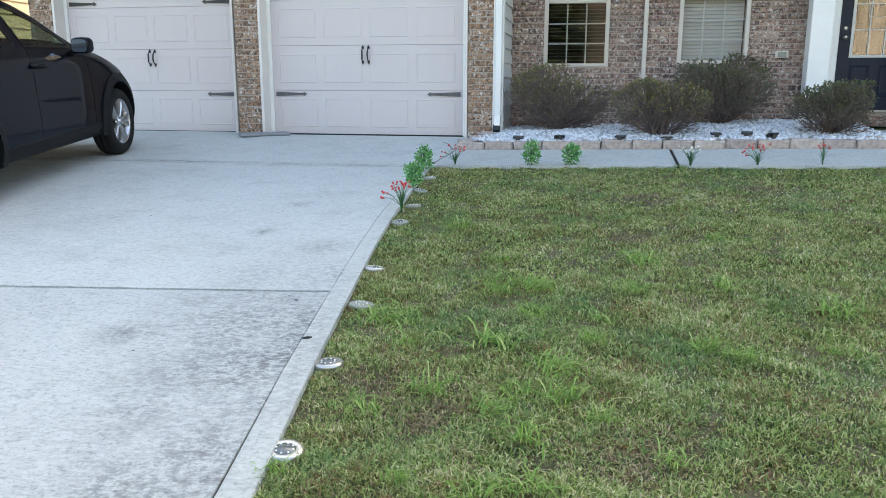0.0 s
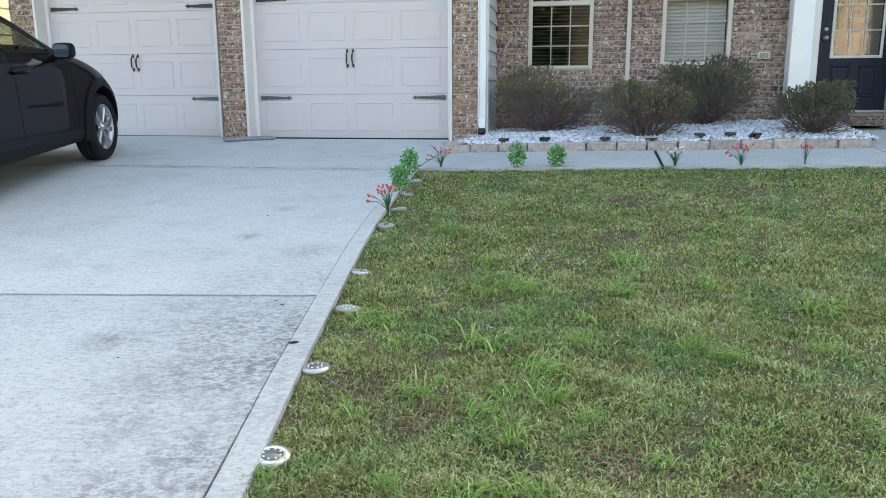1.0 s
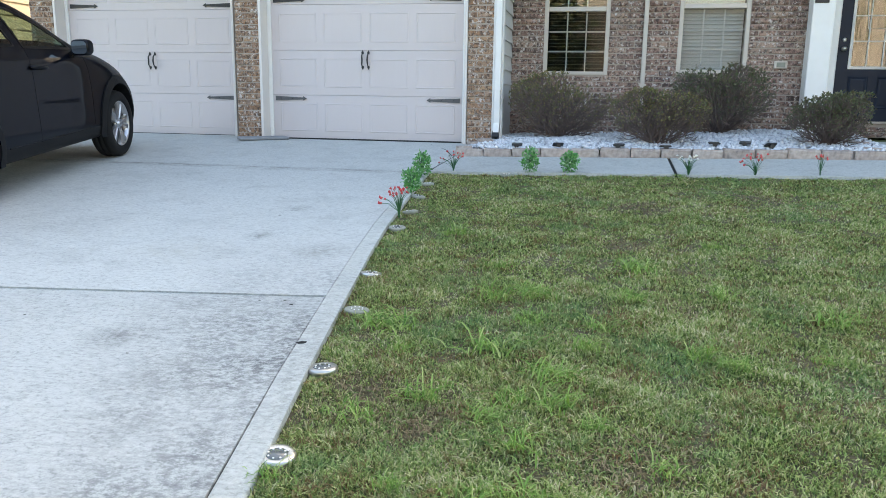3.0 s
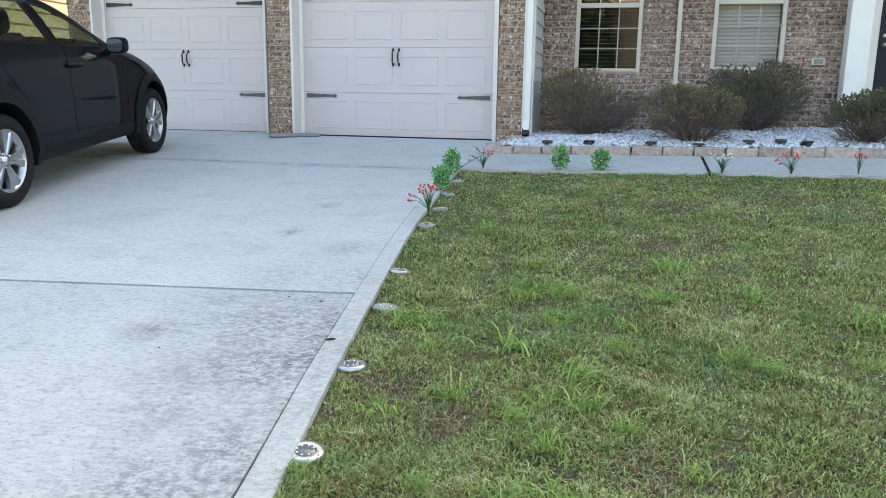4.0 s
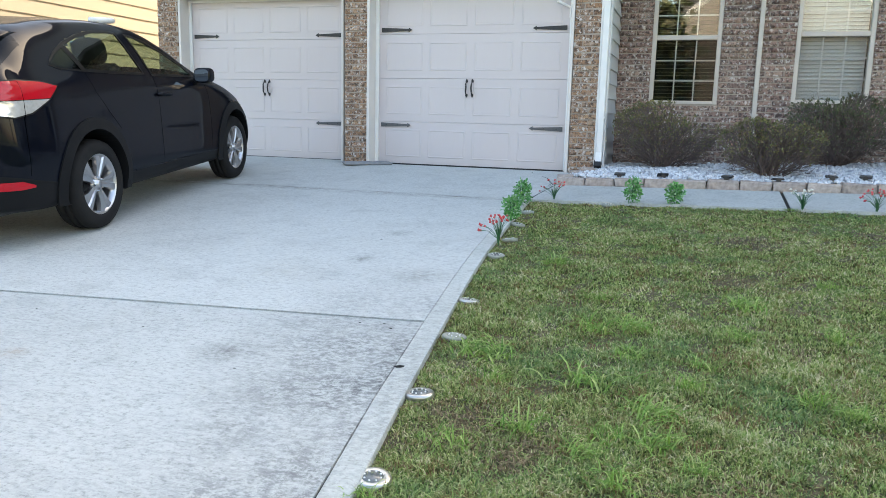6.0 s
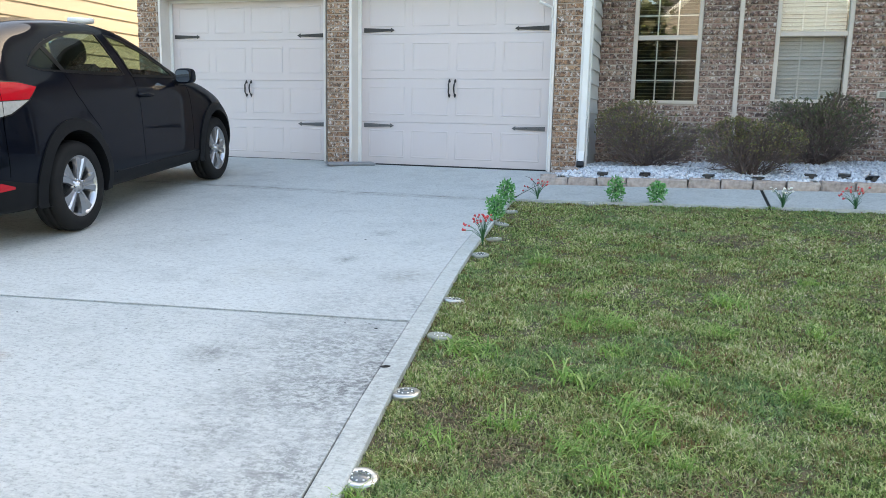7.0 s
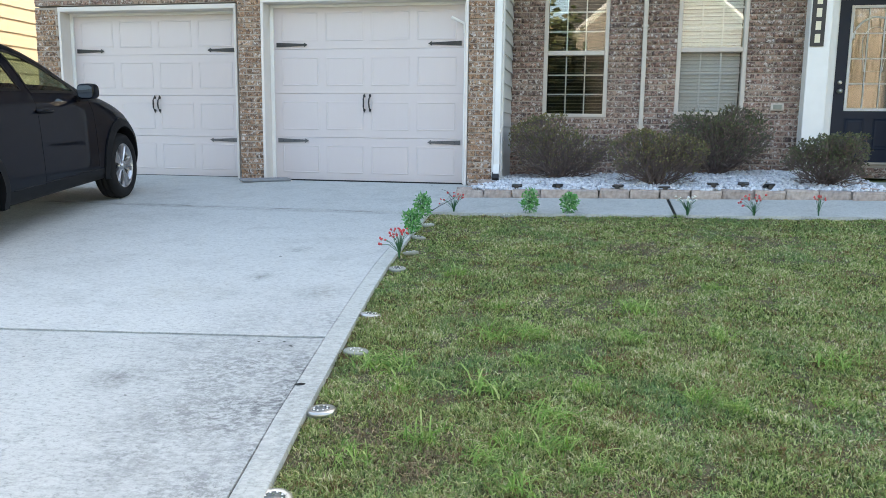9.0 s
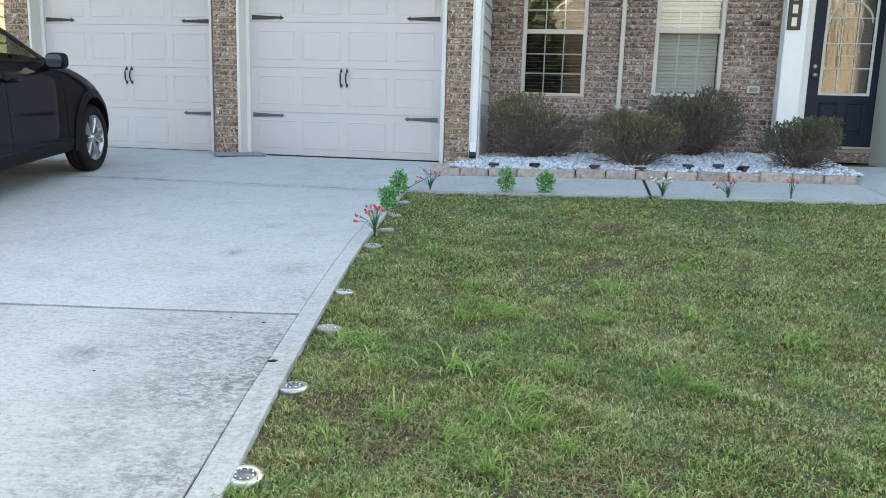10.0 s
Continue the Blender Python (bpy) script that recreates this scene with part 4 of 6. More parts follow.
def build_car(m):
    car = thing("car", "glossy black compact crossover car parked on the driveway", "car", m)
    groups = {"body": [], "cladding": [], "windscreen": [], "rear_window": []}
    for i in range(len(CAR_S) - 1):
        s = (CAR_S[i] + CAR_S[i + 1]) / 2
        for j in range(len(CAR_V) - 1):
            v = (CAR_V[j] + CAR_V[j + 1]) / 2
            x, z = CAR_GRID[i : i + 2, j : j + 2].mean((0, 1))
            if v < 6 and any((s - a) ** 2 + (z - b) ** 2 < 0.42 ** 2 for a, b in ARCHES):
                continue
            if 5.5 < v < 7.2 and (inside(REAR_HOLE, s, z) or inside(FRONT_HOLE, s, z)):
                continue
            if v < 2:
                groups["cladding"].append((i, j))
            elif v > 7.2 and 1.18 < s < 2.02:
                groups["windscreen"].append((i, j))
            elif v > 6.72 and -0.84 < s < -0.47:
                groups["rear_window"].append((i, j))
            else:
                groups["body"].append((i, j))
    looks = {"body": (PAINT, ""), "cladding": (CLADDING, "textured black plastic sills and lower bumpers"), "windscreen": (CAR_GLASS, "green tinted windscreen"), "rear_window": (PRIVACY, "dark tinted rear window")}
    for name, cells in groups.items():
      for sides in (((1,), (-1,)) if name == "cladding" else ((1, -1),)):
        bm = bmesh.new()
        made = {}
        for i, j in cells:
            for side in sides:
                q = []
                for a, b in ((i, j), (i + 1, j), (i + 1, j + 1), (i, j + 1)):
                    x, z = CAR_GRID[a, b]
                    mid = b == len(CAR_V) - 1
                    key = (a, b, 0 if mid else side)
                    if key not in made:
                        made[key] = bm.verts.new((0 if mid else side * x, CAR_S[a], z))
                    q.append(made[key])
                bm.faces.new(q if side > 0 else q[::-1])
        if name == "body":
            for end in (0, len(CAR_S) - 1):
                lo = [made[(end, b, 1)] for b in range(2 * SUB, len(CAR_V) - 1) if (end, b, 1) in made]
                hi = [made[(end, b, -1)] for b in range(len(CAR_V) - 2, 2 * SUB - 1, -1) if (end, b, -1) in made]
                bm.faces.new(lo + hi)
        ob = part(name, bm, looks[name][0], car, looks[name][1], smooth=True)
        if "wind" in name:
            ob.visible_shadow = False
    # underbody and cabin
    bm = bmesh.new()
    box(bm, -0.66, 0.66, -0.90, 3.25, 0.24, 0.34, bevel=0.03)
    part("underbody", bm, RUBBER, car)
    bm = bmesh.new()
    box(bm, -0.76, 0.76, -0.6, 2.1, 0.45, 0.5)
    box(bm, -0.74, 0.74, 1.72, 2.05, 0.7, 1.03, bevel=0.05)
    part("cabin_floor", bm, SEAT, car)
    for x in (-0.37, 0.37):
        seat = new("front_seat")
        seat.parent = car
        for name, dims, tilt, at in (("cushion", (-0.25, 0.25, -0.25, 0.27, -0.08, 0.08), 5, (x, 1.2, 0.66)), ("backrest", (-0.24, 0.24, -0.06, 0.07, 0.0, 0.56), 14, (x, 0.96, 0.66)), ("headrest", (-0.15, 0.15, -0.05, 0.06, 0.0, 0.21), 10, (x, 0.84, 1.19))):
            bm = bmesh.new()
            if name == "headrest":
                bmesh.ops.create_icosphere(bm, subdivisions=3, radius=1.0)
                for v in bm.verts:
                    v.co = Vector([size * math.copysign(abs(c) ** 0.7, c) for size, c in zip((0.145, 0.06, 0.115), v.co)]) + Vector((0, 0, 0.115))
            else:
                box(bm, *dims, bevel=0.04)
            part(name, bm, SEAT, seat, smooth=name == "headrest", at=pose(*at, tilt, 0, 0))
    seat = new("rear_bench")
    seat.parent = car
    for name, dims, tilt, at in (("cushion", (-0.62, 0.62, -0.25, 0.25, -0.08, 0.08), 5, (0, 0.35, 0.68)), ("backrest", (-0.62, 0.62, -0.06, 0.07, 0.0, 0.48), 18, (0, 0.06, 0.66))):
        bm = bmesh.new()
        box(bm, *dims, bevel=0.04)
        part(name, bm, SEAT, seat, at=pose(*at, tilt, 0, 0))
    bm = bmesh.new()
    box(bm, -0.11, 0.11, -0.015, 0.015, -0.035, 0.035, bevel=0.012)
    part("rear_view_mirror", bm, MIRROR, car, "small interior mirror", at=pose(0, 1.32, 1.37, 8, 0, 0))
    bm = bmesh.new()
    n = 20
    tube(bm, [(-0.37 + 0.18 * math.cos(2 * math.pi * k / n), 0.02 * math.sin(2 * math.pi * k / n) + 1.62, 0.98 + 0.18 * math.sin(2 * math.pi * k / n)) for k in range(n + 1)], 0.014, 6, cap=False)
    part("steering_wheel", bm, RUBBER, car)
    # flanks
    for side in (1, -1):
        for poly, name, mat in ((REAR_WINDOW, "rear_door_window", CAR_GLASS), (FRONT_WINDOW, "front_door_window", CAR_GLASS)):
            pane = part(name, side_patch(poly, 0.002, side), mat, car, "green tinted side window", smooth=True)
            pane.visible_shadow = False
            rim = dense(poly)
            part("window_trim", side_band(grown(rim, 0.010), grown(rim, -0.012), 0.004, side), BLACK_TRIM, car, "black window surround", smooth=False)
        quarter = [(-0.30, 1.205), (-0.18, 1.275), (-0.055, 1.325), (0.03, 1.165), (-0.2, 1.18)]
        part("quarter_panel", side_patch(quarter, 0.0045, side), PRIVACY, car, "dark quarter window")
        part("window_post", side_patch([(-0.075, 1.318), (-0.02, 1.337), (0.085, 1.16), (0.025, 1.165)], 0.008, side), BLACK_TRIM, car)
        for cy, cz in ARCHES:
            outer, inner = [], []
            angles = [radians(a) for a in np.linspace(-28, 208, 40)]
            for a in angles:
                ro, ri = 0.468, 0.385
                outer.append((cy + ro * math.cos(a), max(cz + ro * math.sin(a), 0.25)))
                inner.append((cy + ri * math.cos(a), max(cz + ri * math.sin(a), 0.25)))
            bm = bmesh.new()
            def arc(poly, up):
                return [bm.verts.new((side * (car_side(s, max(z, 0.3)) + up), s, z)) for s, z in poly]
            rings = [arc(outer, -0.004), arc(outer, 0.012), arc(inner, 0.022), [bm.verts.new((side * (car_side(s, max(z, 0.3)) - 0.045), s, z)) for s, z in inner]]
            rings.append([bm.verts.new((side * 0.5, s, z)) for s, z in inner])
            for p, q in zip(rings, rings[1:]):
                for i in range(len(p) - 1):
                    bm.faces.new((p[i], p[i + 1], q[i + 1], q[i]))
            bm.faces.new([v for v in rings[-1]])
            part("wheel_arch", bm, CLADDING, car, "black plastic wheel arch trim", smooth=False)
        # lamps
        part("lamp_surround", side_patch([(-0.342, 1.067), (-0.50, 1.100), (-0.70, 1.113), (-0.90, 1.108), (-0.91, 0.888), (-0.80, 0.868), (-0.65, 0.890), (-0.465, 0.98)], 0.006, side, 0.03), BLACK_TRIM, car, "black lamp surround", smooth=True)
        part("tail_lamp", side_patch([(-0.36, 1.062), (-0.50, 1.092), (-0.70, 1.105), (-0.88, 1.10), (-0.90, 0.985), (-0.48, 0.985)], 0.010, side, 0.03), RED_LENS, car, "red tail lamp lens", smooth=True)
        part("reversing_lamp", side_patch([(-0.485, 0.980), (-0.90, 0.980), (-0.90, 0.895), (-0.80, 0.878), (-0.66, 0.90)], 0.010, side, 0.03), CLEAR_LENS, car, "clear lens of the tail lamp", smooth=True)
        part("reflector", side_patch([(-0.93, 0.475), (-0.80, 0.47), (-0.70, 0.435), (-0.70, 0.42), (-0.80, 0.415), (-0.93, 0.42)], 0.008, side, 0.03), RED_LENS, car, "red bumper reflector")
        part("headlamp", side_patch([(2.75, 0.83), (3.0, 0.75), (3.25, 0.61), (3.2, 0.56), (2.95, 0.68)], 0.006, side, 0.03), CLEAR_LENS, car, "clear headlamp lens", smooth=True)
        # door mirror
        mir = new("door_mirror")
        mir.parent = car
        mir.matrix_basis = pose(side * 0.945, 1.71, 1.10, 0, 0, -side * 6)
        bm = bmesh.new()
        bmesh.ops.create_icosphere(bm, subdivisions=3, radius=1.0)
        for v in bm.verts:
            v.co = Vector((0.084 * math.copysign(abs(v.co.x) ** 0.55, v.co.x), 0.02 + max(-0.05, 0.075 * math.copysign(abs(v.co.y) ** 0.6, v.co.y)), 0.070 * math.copysign(abs(v.co.z) ** 0.6, v.co.z)))
        part("shell", bm, PAINT, mir, smooth=True)
        bm = bmesh.new()
        corner = [(0.070 * math.copysign(abs(math.cos(a)) ** 0.5, math.cos(a)), 0.055 * math.copysign(abs(math.sin(a)) ** 0.5, math.sin(a))) for a in np.linspace(0, 2 * math.pi, 40, endpoint=False)]
        front, back = ([bm.verts.new((cx, cy, cz)) for cx, cz in corner] for cy in (-0.034, -0.028))
        bm.faces.new(front)
        for i in range(40):
            bm.faces.new((front[i], back[i], back[(i + 1) % 40], front[(i + 1) % 40]))
        part("mirror_glass", bm, MIRROR, mir, "pale blue reflecting mirror glass")
        bm = bmesh.new()
        tube(bm, [(-side * 0.09, 0.02, -0.05), (-side * 0.16, 0.04, -0.085), (-side * 0.2, 0.05, -0.1)], [0.03, 0.024, 0.03], 8)
        part("stem", bm, CLADDING, mir)
        # handle, and seams drawn as black tubes in place of shaded gaps
        bm = bmesh.new()
        x = car_side(1.1, 0.95)
        tube(bm, [(side * (x + 0.002), 0.98, 0.955), (side * (x + 0.03), 1.01, 0.955), (side * (x + 0.036), 1.1, 0.953), (side * (x + 0.03), 1.19, 0.948), (side * (x + 0.002), 1.22, 0.945)], 0.014, 8)
        part("door_handle", bm, PAINT, car, smooth=True)
        for line in ([(1.03, 1.10), (1.0, 0.95), (0.985, 0.75), (0.985, 0.36)], [(0.06, 1.14), (0.09, 1.0), (0.2, 0.86), (0.34, 0.72)], [(1.95, 1.04), (1.99, 0.9), (2.0, 0.65), (1.99, 0.4)], [(-0.70, 1.10), (-0.71, 0.98), (-0.72, 0.89), (-0.73, 0.70), (-0.73, 0.50)]):
            pts = [(a[0] + (b[0] - a[0]) * k / 6, a[1] + (b[1] - a[1]) * k / 6) for a, b in zip(line, line[1:]) for k in range(6)] + [line[-1]]
            bm = bmesh.new()
            tube(bm, [(side * (car_side(s, z) + (0.0085 if s < -0.6 and z > 0.885 else -0.001)), s, z) for s, z in pts], 0.0028, 5)
            part("panel_seam", bm, GAP_SHADE, car)
        bm = bmesh.new()
        tube(bm, [(side * (car_side(s, z) + 0.0), s, z) for s, z in [(s, 0.372) for s in np.linspace(0.5, 2.1, 20)]], 0.006, 6)
        part("sill_trim", bm, PAINT, car)
        for y in (0.0, 2.61):
            build_wheel(car, y, side)
    # roof spoiler over the rear window
    bm = bmesh.new()
    rows = []
    for x in np.linspace(-0.6, 0.6, 13):
        drop = 0.075 * (abs(x) / 0.6) ** 2.4
        rows.append([bm.verts.new((x, yy, zz - drop)) for yy, zz in ((-0.30, 1.487), (-0.46, 1.487), (-0.60, 1.462), (-0.615, 1.445), (-0.58, 1.428), (-0.40, 1.43))])
    for r, q in zip(rows, rows[1:]):
        for i in range(6):
            bm.faces.new((r[i], r[(i + 1) % 6], q[(i + 1) % 6], q[i]))
    bm.faces.new(rows[0])
    bm.faces.new(rows[-1][::-1])
    part("roof_spoiler", bm, PAINT, car, smooth=True)
    bm = bmesh.new()
    tube(bm, [(0.45, -0.80, 0.27), (0.45, -0.97, 0.26)], [0.032, 0.034], 12)
    part("exhaust_pipe", bm, CHROME, car, smooth=True)
    return car


def car_matrix():
    a = radians(11.49)
    f = Vector((-math.sin(a), math.cos(a), 0.073 * math.cos(a))).normalized()
    r = Vector((math.cos(a), math.sin(a), 0.073 * math.sin(a)))
    r = (r - f * r.dot(f)).normalized()
    u = r.cross(f)
    m = Matrix((r, f, u)).transposed().to_4x4()
    m.translation = (-5.016, -4.432, 0.073 * (-4.432 + 0.3) + 0.002)
    return m


CAR_AT = car_matrix()
build_car(CAR_AT)
bm = bmesh.new()
tube(bm, [(-0.02, 0.0, 0.0), (0.02, 0.12, 0.004), (0.0, 0.3, 0.012)], [0.026, 0.028, 0.024], 10)
tagged(part("white_roll", bm, WHITE, smooth=True, at=CAR_AT @ pose(0.44, 0.80, 1.552, 0, 4, 0)), "white rolled tube lying on the car roof", "tube")


# ---- lawn ----
def lawn_material(name, tones, rough=0.6, patches=True):
    """Grass blades: a tone for each blade, drifting between blue-green, olive and dry russet patches over the ground."""
    m = bpy.data.materials.new(name)
    m.use_nodes = True
    nt = m.node_tree
    noise_at, span, blend = chain(nt)
    b = nt.nodes["Principled BSDF"]
    b.inputs["Roughness"].default_value = rough
    b.inputs["Specular IOR Level"].default_value = 0.25
    geo, co = nt.nodes.new("ShaderNodeNewGeometry"), nt.nodes.new("ShaderNodeTexCoord")
    vec, chance = co.outputs["Object"], geo.outputs["Random Per Island"]
    def maths(kind, p, q):
        n = nt.nodes.new("ShaderNodeMath")
        n.operation, n.use_clamp = kind, True
        nt.links.new(p, n.inputs[0])
        nt.links.new(q, n.inputs[1])
        return n.outputs[0]
    ramp = nt.nodes.new("ShaderNodeValToRGB")
    while len(ramp.color_ramp.elements) < len(tones):
        ramp.color_ramp.elements.new(0.5)
    for k, (at, c) in enumerate(tones):
        ramp.color_ramp.elements[k].position, ramp.color_ramp.elements[k].color = at, (*c, 1)
    shift = span(noise_at(vec, 2.6, 7, 0.6), 0.3, 0.7, -0.20, 0.20)
    nt.links.new(maths("ADD", chance, shift), ramp.inputs[0])
    col = ramp.outputs[0]
    if patches:
        lot = nt.nodes.new("ShaderNodeMath")
        lot.operation = "FRACT"
        far = nt.nodes.new("ShaderNodeMath")
        far.operation = "MULTIPLY"
        far.inputs[1].default_value = 37.0
        nt.links.new(chance, far.inputs[0])
        nt.links.new(far.outputs[0], lot.inputs[0])
        spread = nt.nodes.new("ShaderNodeVectorMath")
        spread.operation = "ADD"
        spread.inputs[1].default_value = (11.0, 5.0, 0.0)
        nt.links.new(vec, spread.inputs[0])
        lush = maths("MULTIPLY", span(noise_at(spread.outputs[0], 1.9, 4, 0.6), 0.48, 0.64, 0.0, 0.7), span(lot.outputs[0], 0.1, 0.5))
        col = blend(lush, col, (0.14, 0.29, 0.115))
        russet = maths("MULTIPLY", span(noise_at(vec, 6.5, 7, 0.7), 0.44, 0.60, 0.12, 1.0), span(lot.outputs[0], 0.45, 0.75))
        col = blend(russet, col, (0.25, 0.15, 0.075))
    nt.links.new(col, b.inputs["Base Color"])
    tl = nt.nodes.new("ShaderNodeBsdfTranslucent")
    nt.links.new(col, tl.inputs["Color"])
    mix = nt.nodes.new("ShaderNodeMixShader")
    mix.inputs[0].default_value = 0.25
    nt.links.new(b.outputs[0], mix.inputs[1])
    nt.links.new(tl.outputs[0], mix.inputs[2])
    nt.links.new(mix.outputs[0], nt.nodes["Material Output"].inputs[0])
    return m


GRASS = lawn_material("short mown grass", ((0.0, (0.05, 0.07, 0.024)), (0.2, (0.135, 0.21, 0.052)), (0.45, (0.28, 0.40, 0.11)), (0.72, (0.44, 0.52, 0.20)), (0.9, (0.62, 0.59, 0.31)), (1.0, (0.72, 0.65, 0.43))))
WEED = lawn_material("bright coarse weed", ((0.0, (0.10, 0.21, 0.04)), (0.5, (0.235, 0.40, 0.085)), (1.0, (0.46, 0.53, 0.20))), 0.45, False)
DIRT_SPOTS = ((-0.635, -6.45, 0.24), (0.27, -4.29, 0.18), (0.40, -3.23, 0.3), (0.20, -6.73, 0.2), (0.48, -5.38, 0.12), (-0.45, -6.62, 0.18), (1.3, -2.9, 0.2), (-1.0, -2.9, 0.12))


def grade_np(x, y):
    return 0.073 * (np.clip(y, -14.0, -0.3) + 0.3) + 0.02 * np.clip(x + 1.3, 0.0, 6.0)


def blades(rng, x, y, height, lean, width, curl=0.5):
    """Bent blades, two triangles and a tip each, rooted at x, y."""
    n = len(x)
    turn = rng.uniform(0, 2 * np.pi, n)
    d = np.stack([np.cos(turn), np.sin(turn)], 1)
    side = np.stack([-d[:, 1], d[:, 0]], 1)
    spin = rng.uniform(-0.9, 0.9, n)
    side = side * np.cos(spin)[:, None] + d * np.sin(spin)[:, None]
    z0 = grade_np(x, y) - 0.035
    out = np.zeros((n, 5, 3))
    for k, (up, along, w) in enumerate(((0.0, 0.0, 1.0), (0.0, 0.0, -1.0), (0.6, curl * 0.55, 0.85), (0.6, curl * 0.55, -0.85), (1.0, 1.0, 0.0))):
        run = lean * height * along
        out[:, k, 0] = x + d[:, 0] * run + side[:, 0] * w * width / 2
        out[:, k, 1] = y + d[:, 1] * run + side[:, 1] * w * width / 2
        out[:, k, 2] = z0 + height * up * np.sqrt(np.clip(1 - (lean * along * 0.6) ** 2, 0.15, 1))
    base = np.arange(n)[:, None] * 5
    tri = np.concatenate([base + f for f in ((0, 1, 3), (0, 3, 2), (2, 3, 4))])
    return out.reshape(-1, 3), tri


def build_lawn():
    rng = np.random.default_rng(5)
    verts, faces, start = [], [], 0
    ys = np.array([p[1] for p in EDGE])
    xs = np.array([p[0] for p in EDGE])
    outer = ((-13.0, -7.6, -1.42, 6.5, 3500, 0.013), (-7.6, -6.2, 1.25, 6.5, 5500, 0.012), (-6.2, -5.0, 1.8, 6.5, 5500, 0.012), (-5.0, -3.6, 2.4, 6.5, 5500, 0.012), (-3.6, -1.985, 3.0, 6.5, 5500, 0.012))
    inner = ((-7.6, -7.2, -1.42, 1.25, 24000, 0.0060), (-7.2, -6.2, -1.42, 1.25, 60000, 0.0048), (-6.2, -5.0, -1.42, 1.8, 41000, 0.0056), (-5.0, -3.6, -1.42, 2.4, 26500, 0.0070), (-3.6, -1.985, -1.42, 3.0, 18000, 0.0090))
    for y0, y1, x0, x1, density, w in outer + inner:
        n = int((y1 - y0) * (x1 - x0) * density)
        x, y = rng.uniform(x0, x1, n), rng.uniform(y0, y1, n)
        edge = np.interp(y, ys, xs)
        keep = x > edge + 0.004 + rng.random(n) ** 3 * 0.02
        clump = np.sin(x * 9 + 3 * np.sin(y * 5)) * np.sin(y * 8 + 2 * np.sin(x * 6.3)) + 0.6 * np.sin(x * 31 + y * 17) * np.sin(y * 27 - x * 13)
        thin = np.ones(n)
        for cx, cy, r in DIRT_SPOTS:
            dist = np.hypot(x - cx, (y - cy) * 0.8) / r
            thin = np.minimum(thin, np.clip(0.36 + 0.64 * dist ** 2, 0, 1))
        keep &= rng.random(n) < np.clip(0.74 + 0.34 * clump, 0.32, 1) * thin
        x, y, clump, thin = x[keep], y[keep], clump[keep], thin[keep]
        n = len(x)
        height = (0.013 + 0.021 * rng.random(n) ** 1.4) * (1.0 if y1 < -4.9 else 0.85) * np.clip(0.90 + 0.30 * clump, 0.5, 1.35) * (0.6 + 0.4 * thin)
        v, f = blades(rng, x, y, height, rng.uniform(0.25, 1.35, n), w * rng.uniform(0.7, 1.4, n))
        verts.append(v)
        faces.append(f + start)
        start += len(v)
    tagged(new("lawn", fast_mesh("lawn", np.concatenate(verts), np.concatenate(faces), GRASS)), "short mown green lawn with dry brown patches", "lawn", kind="stuff")


DRY = lawn_material("dead brown grass", ((0.0, (0.10, 0.075, 0.045)), (0.5, (0.26, 0.20, 0.115)), (1.0, (0.42, 0.34, 0.21))), 0.8, False)


def build_dry_patches():
    """Dead thatch where the lawn has thinned."""
    rng = np.random.default_rng(12)
    verts, faces, start = [], [], 0
    for cx, cy, r in DIRT_SPOTS:
        n = int((6000 if cy < -5.0 else 2200) * r * r * 3.1 * 0.9)
        x, y = rng.normal(cx, r * 0.6, n), rng.normal(cy, r * 0.6, n)
        keep = (x > np.interp(y, [p[1] for p in EDGE], [p[0] for p in EDGE]) + 0.02) & (y < -2.02)
        x, y = x[keep], y[keep]
        n = len(x)
        v, f = blades(rng, x, y, rng.uniform(0.014, 0.034, n), rng.uniform(0.9, 1.8, n), 0.0055 * rng.uniform(0.6, 1.3, n))
        verts.append(v)
        faces.append(f + start)
        start += len(v)
    tagged(new("dead_grass", fast_mesh("dead_grass", np.concatenate(verts), np.concatenate(faces), DRY)), "dead brown thatch in thin patches of the lawn", "dead grass", kind="stuff")


TUFTS = [(0.81, -2.02, 0.6), (-0.358, -5.385, 1.2), (-0.189, -5.326, 1.2), (-0.328, -6.0, 1.5), (-0.474, -6.447, 1.1), (-0.663, -6.597, 0.9), (-0.183, -6.425, 0.9), (-0.01, -6.453, 1.1), (0.305, -4.864, 1.4), (-0.387, -4.891, 1.0), (-0.75, -4.216, 1.1), (0.671, -5.242, 1.0), (1.09, -5.534, 1.2), (0.501, -5.973, 0.9), (0.621, -6.043, 0.9), (0.303, -6.803, 0.9), (-0.117, -6.727, 1.0), (-0.661, -6.055, 0.7), (-0.799, -5.804, 1.5), (0.068, -5.939, 0.9), (-0.049, -6.234, 1.2), (0.102, -5.707, 0.9), (0.109, -6.574, 0.7), (0.768, -4.378, 0.8), (-0.174, -5.682, 1.0), (0.283, -5.32, 0.9), (-0.242, -6.563, 0.8), (0.962, -5.962, 0.7), (-0.80, -7.0, 0.7), (-0.079, -6.992, 0.9), (-0.213, -7.012, 0.8), (-0.45, -7.0, 0.6)]


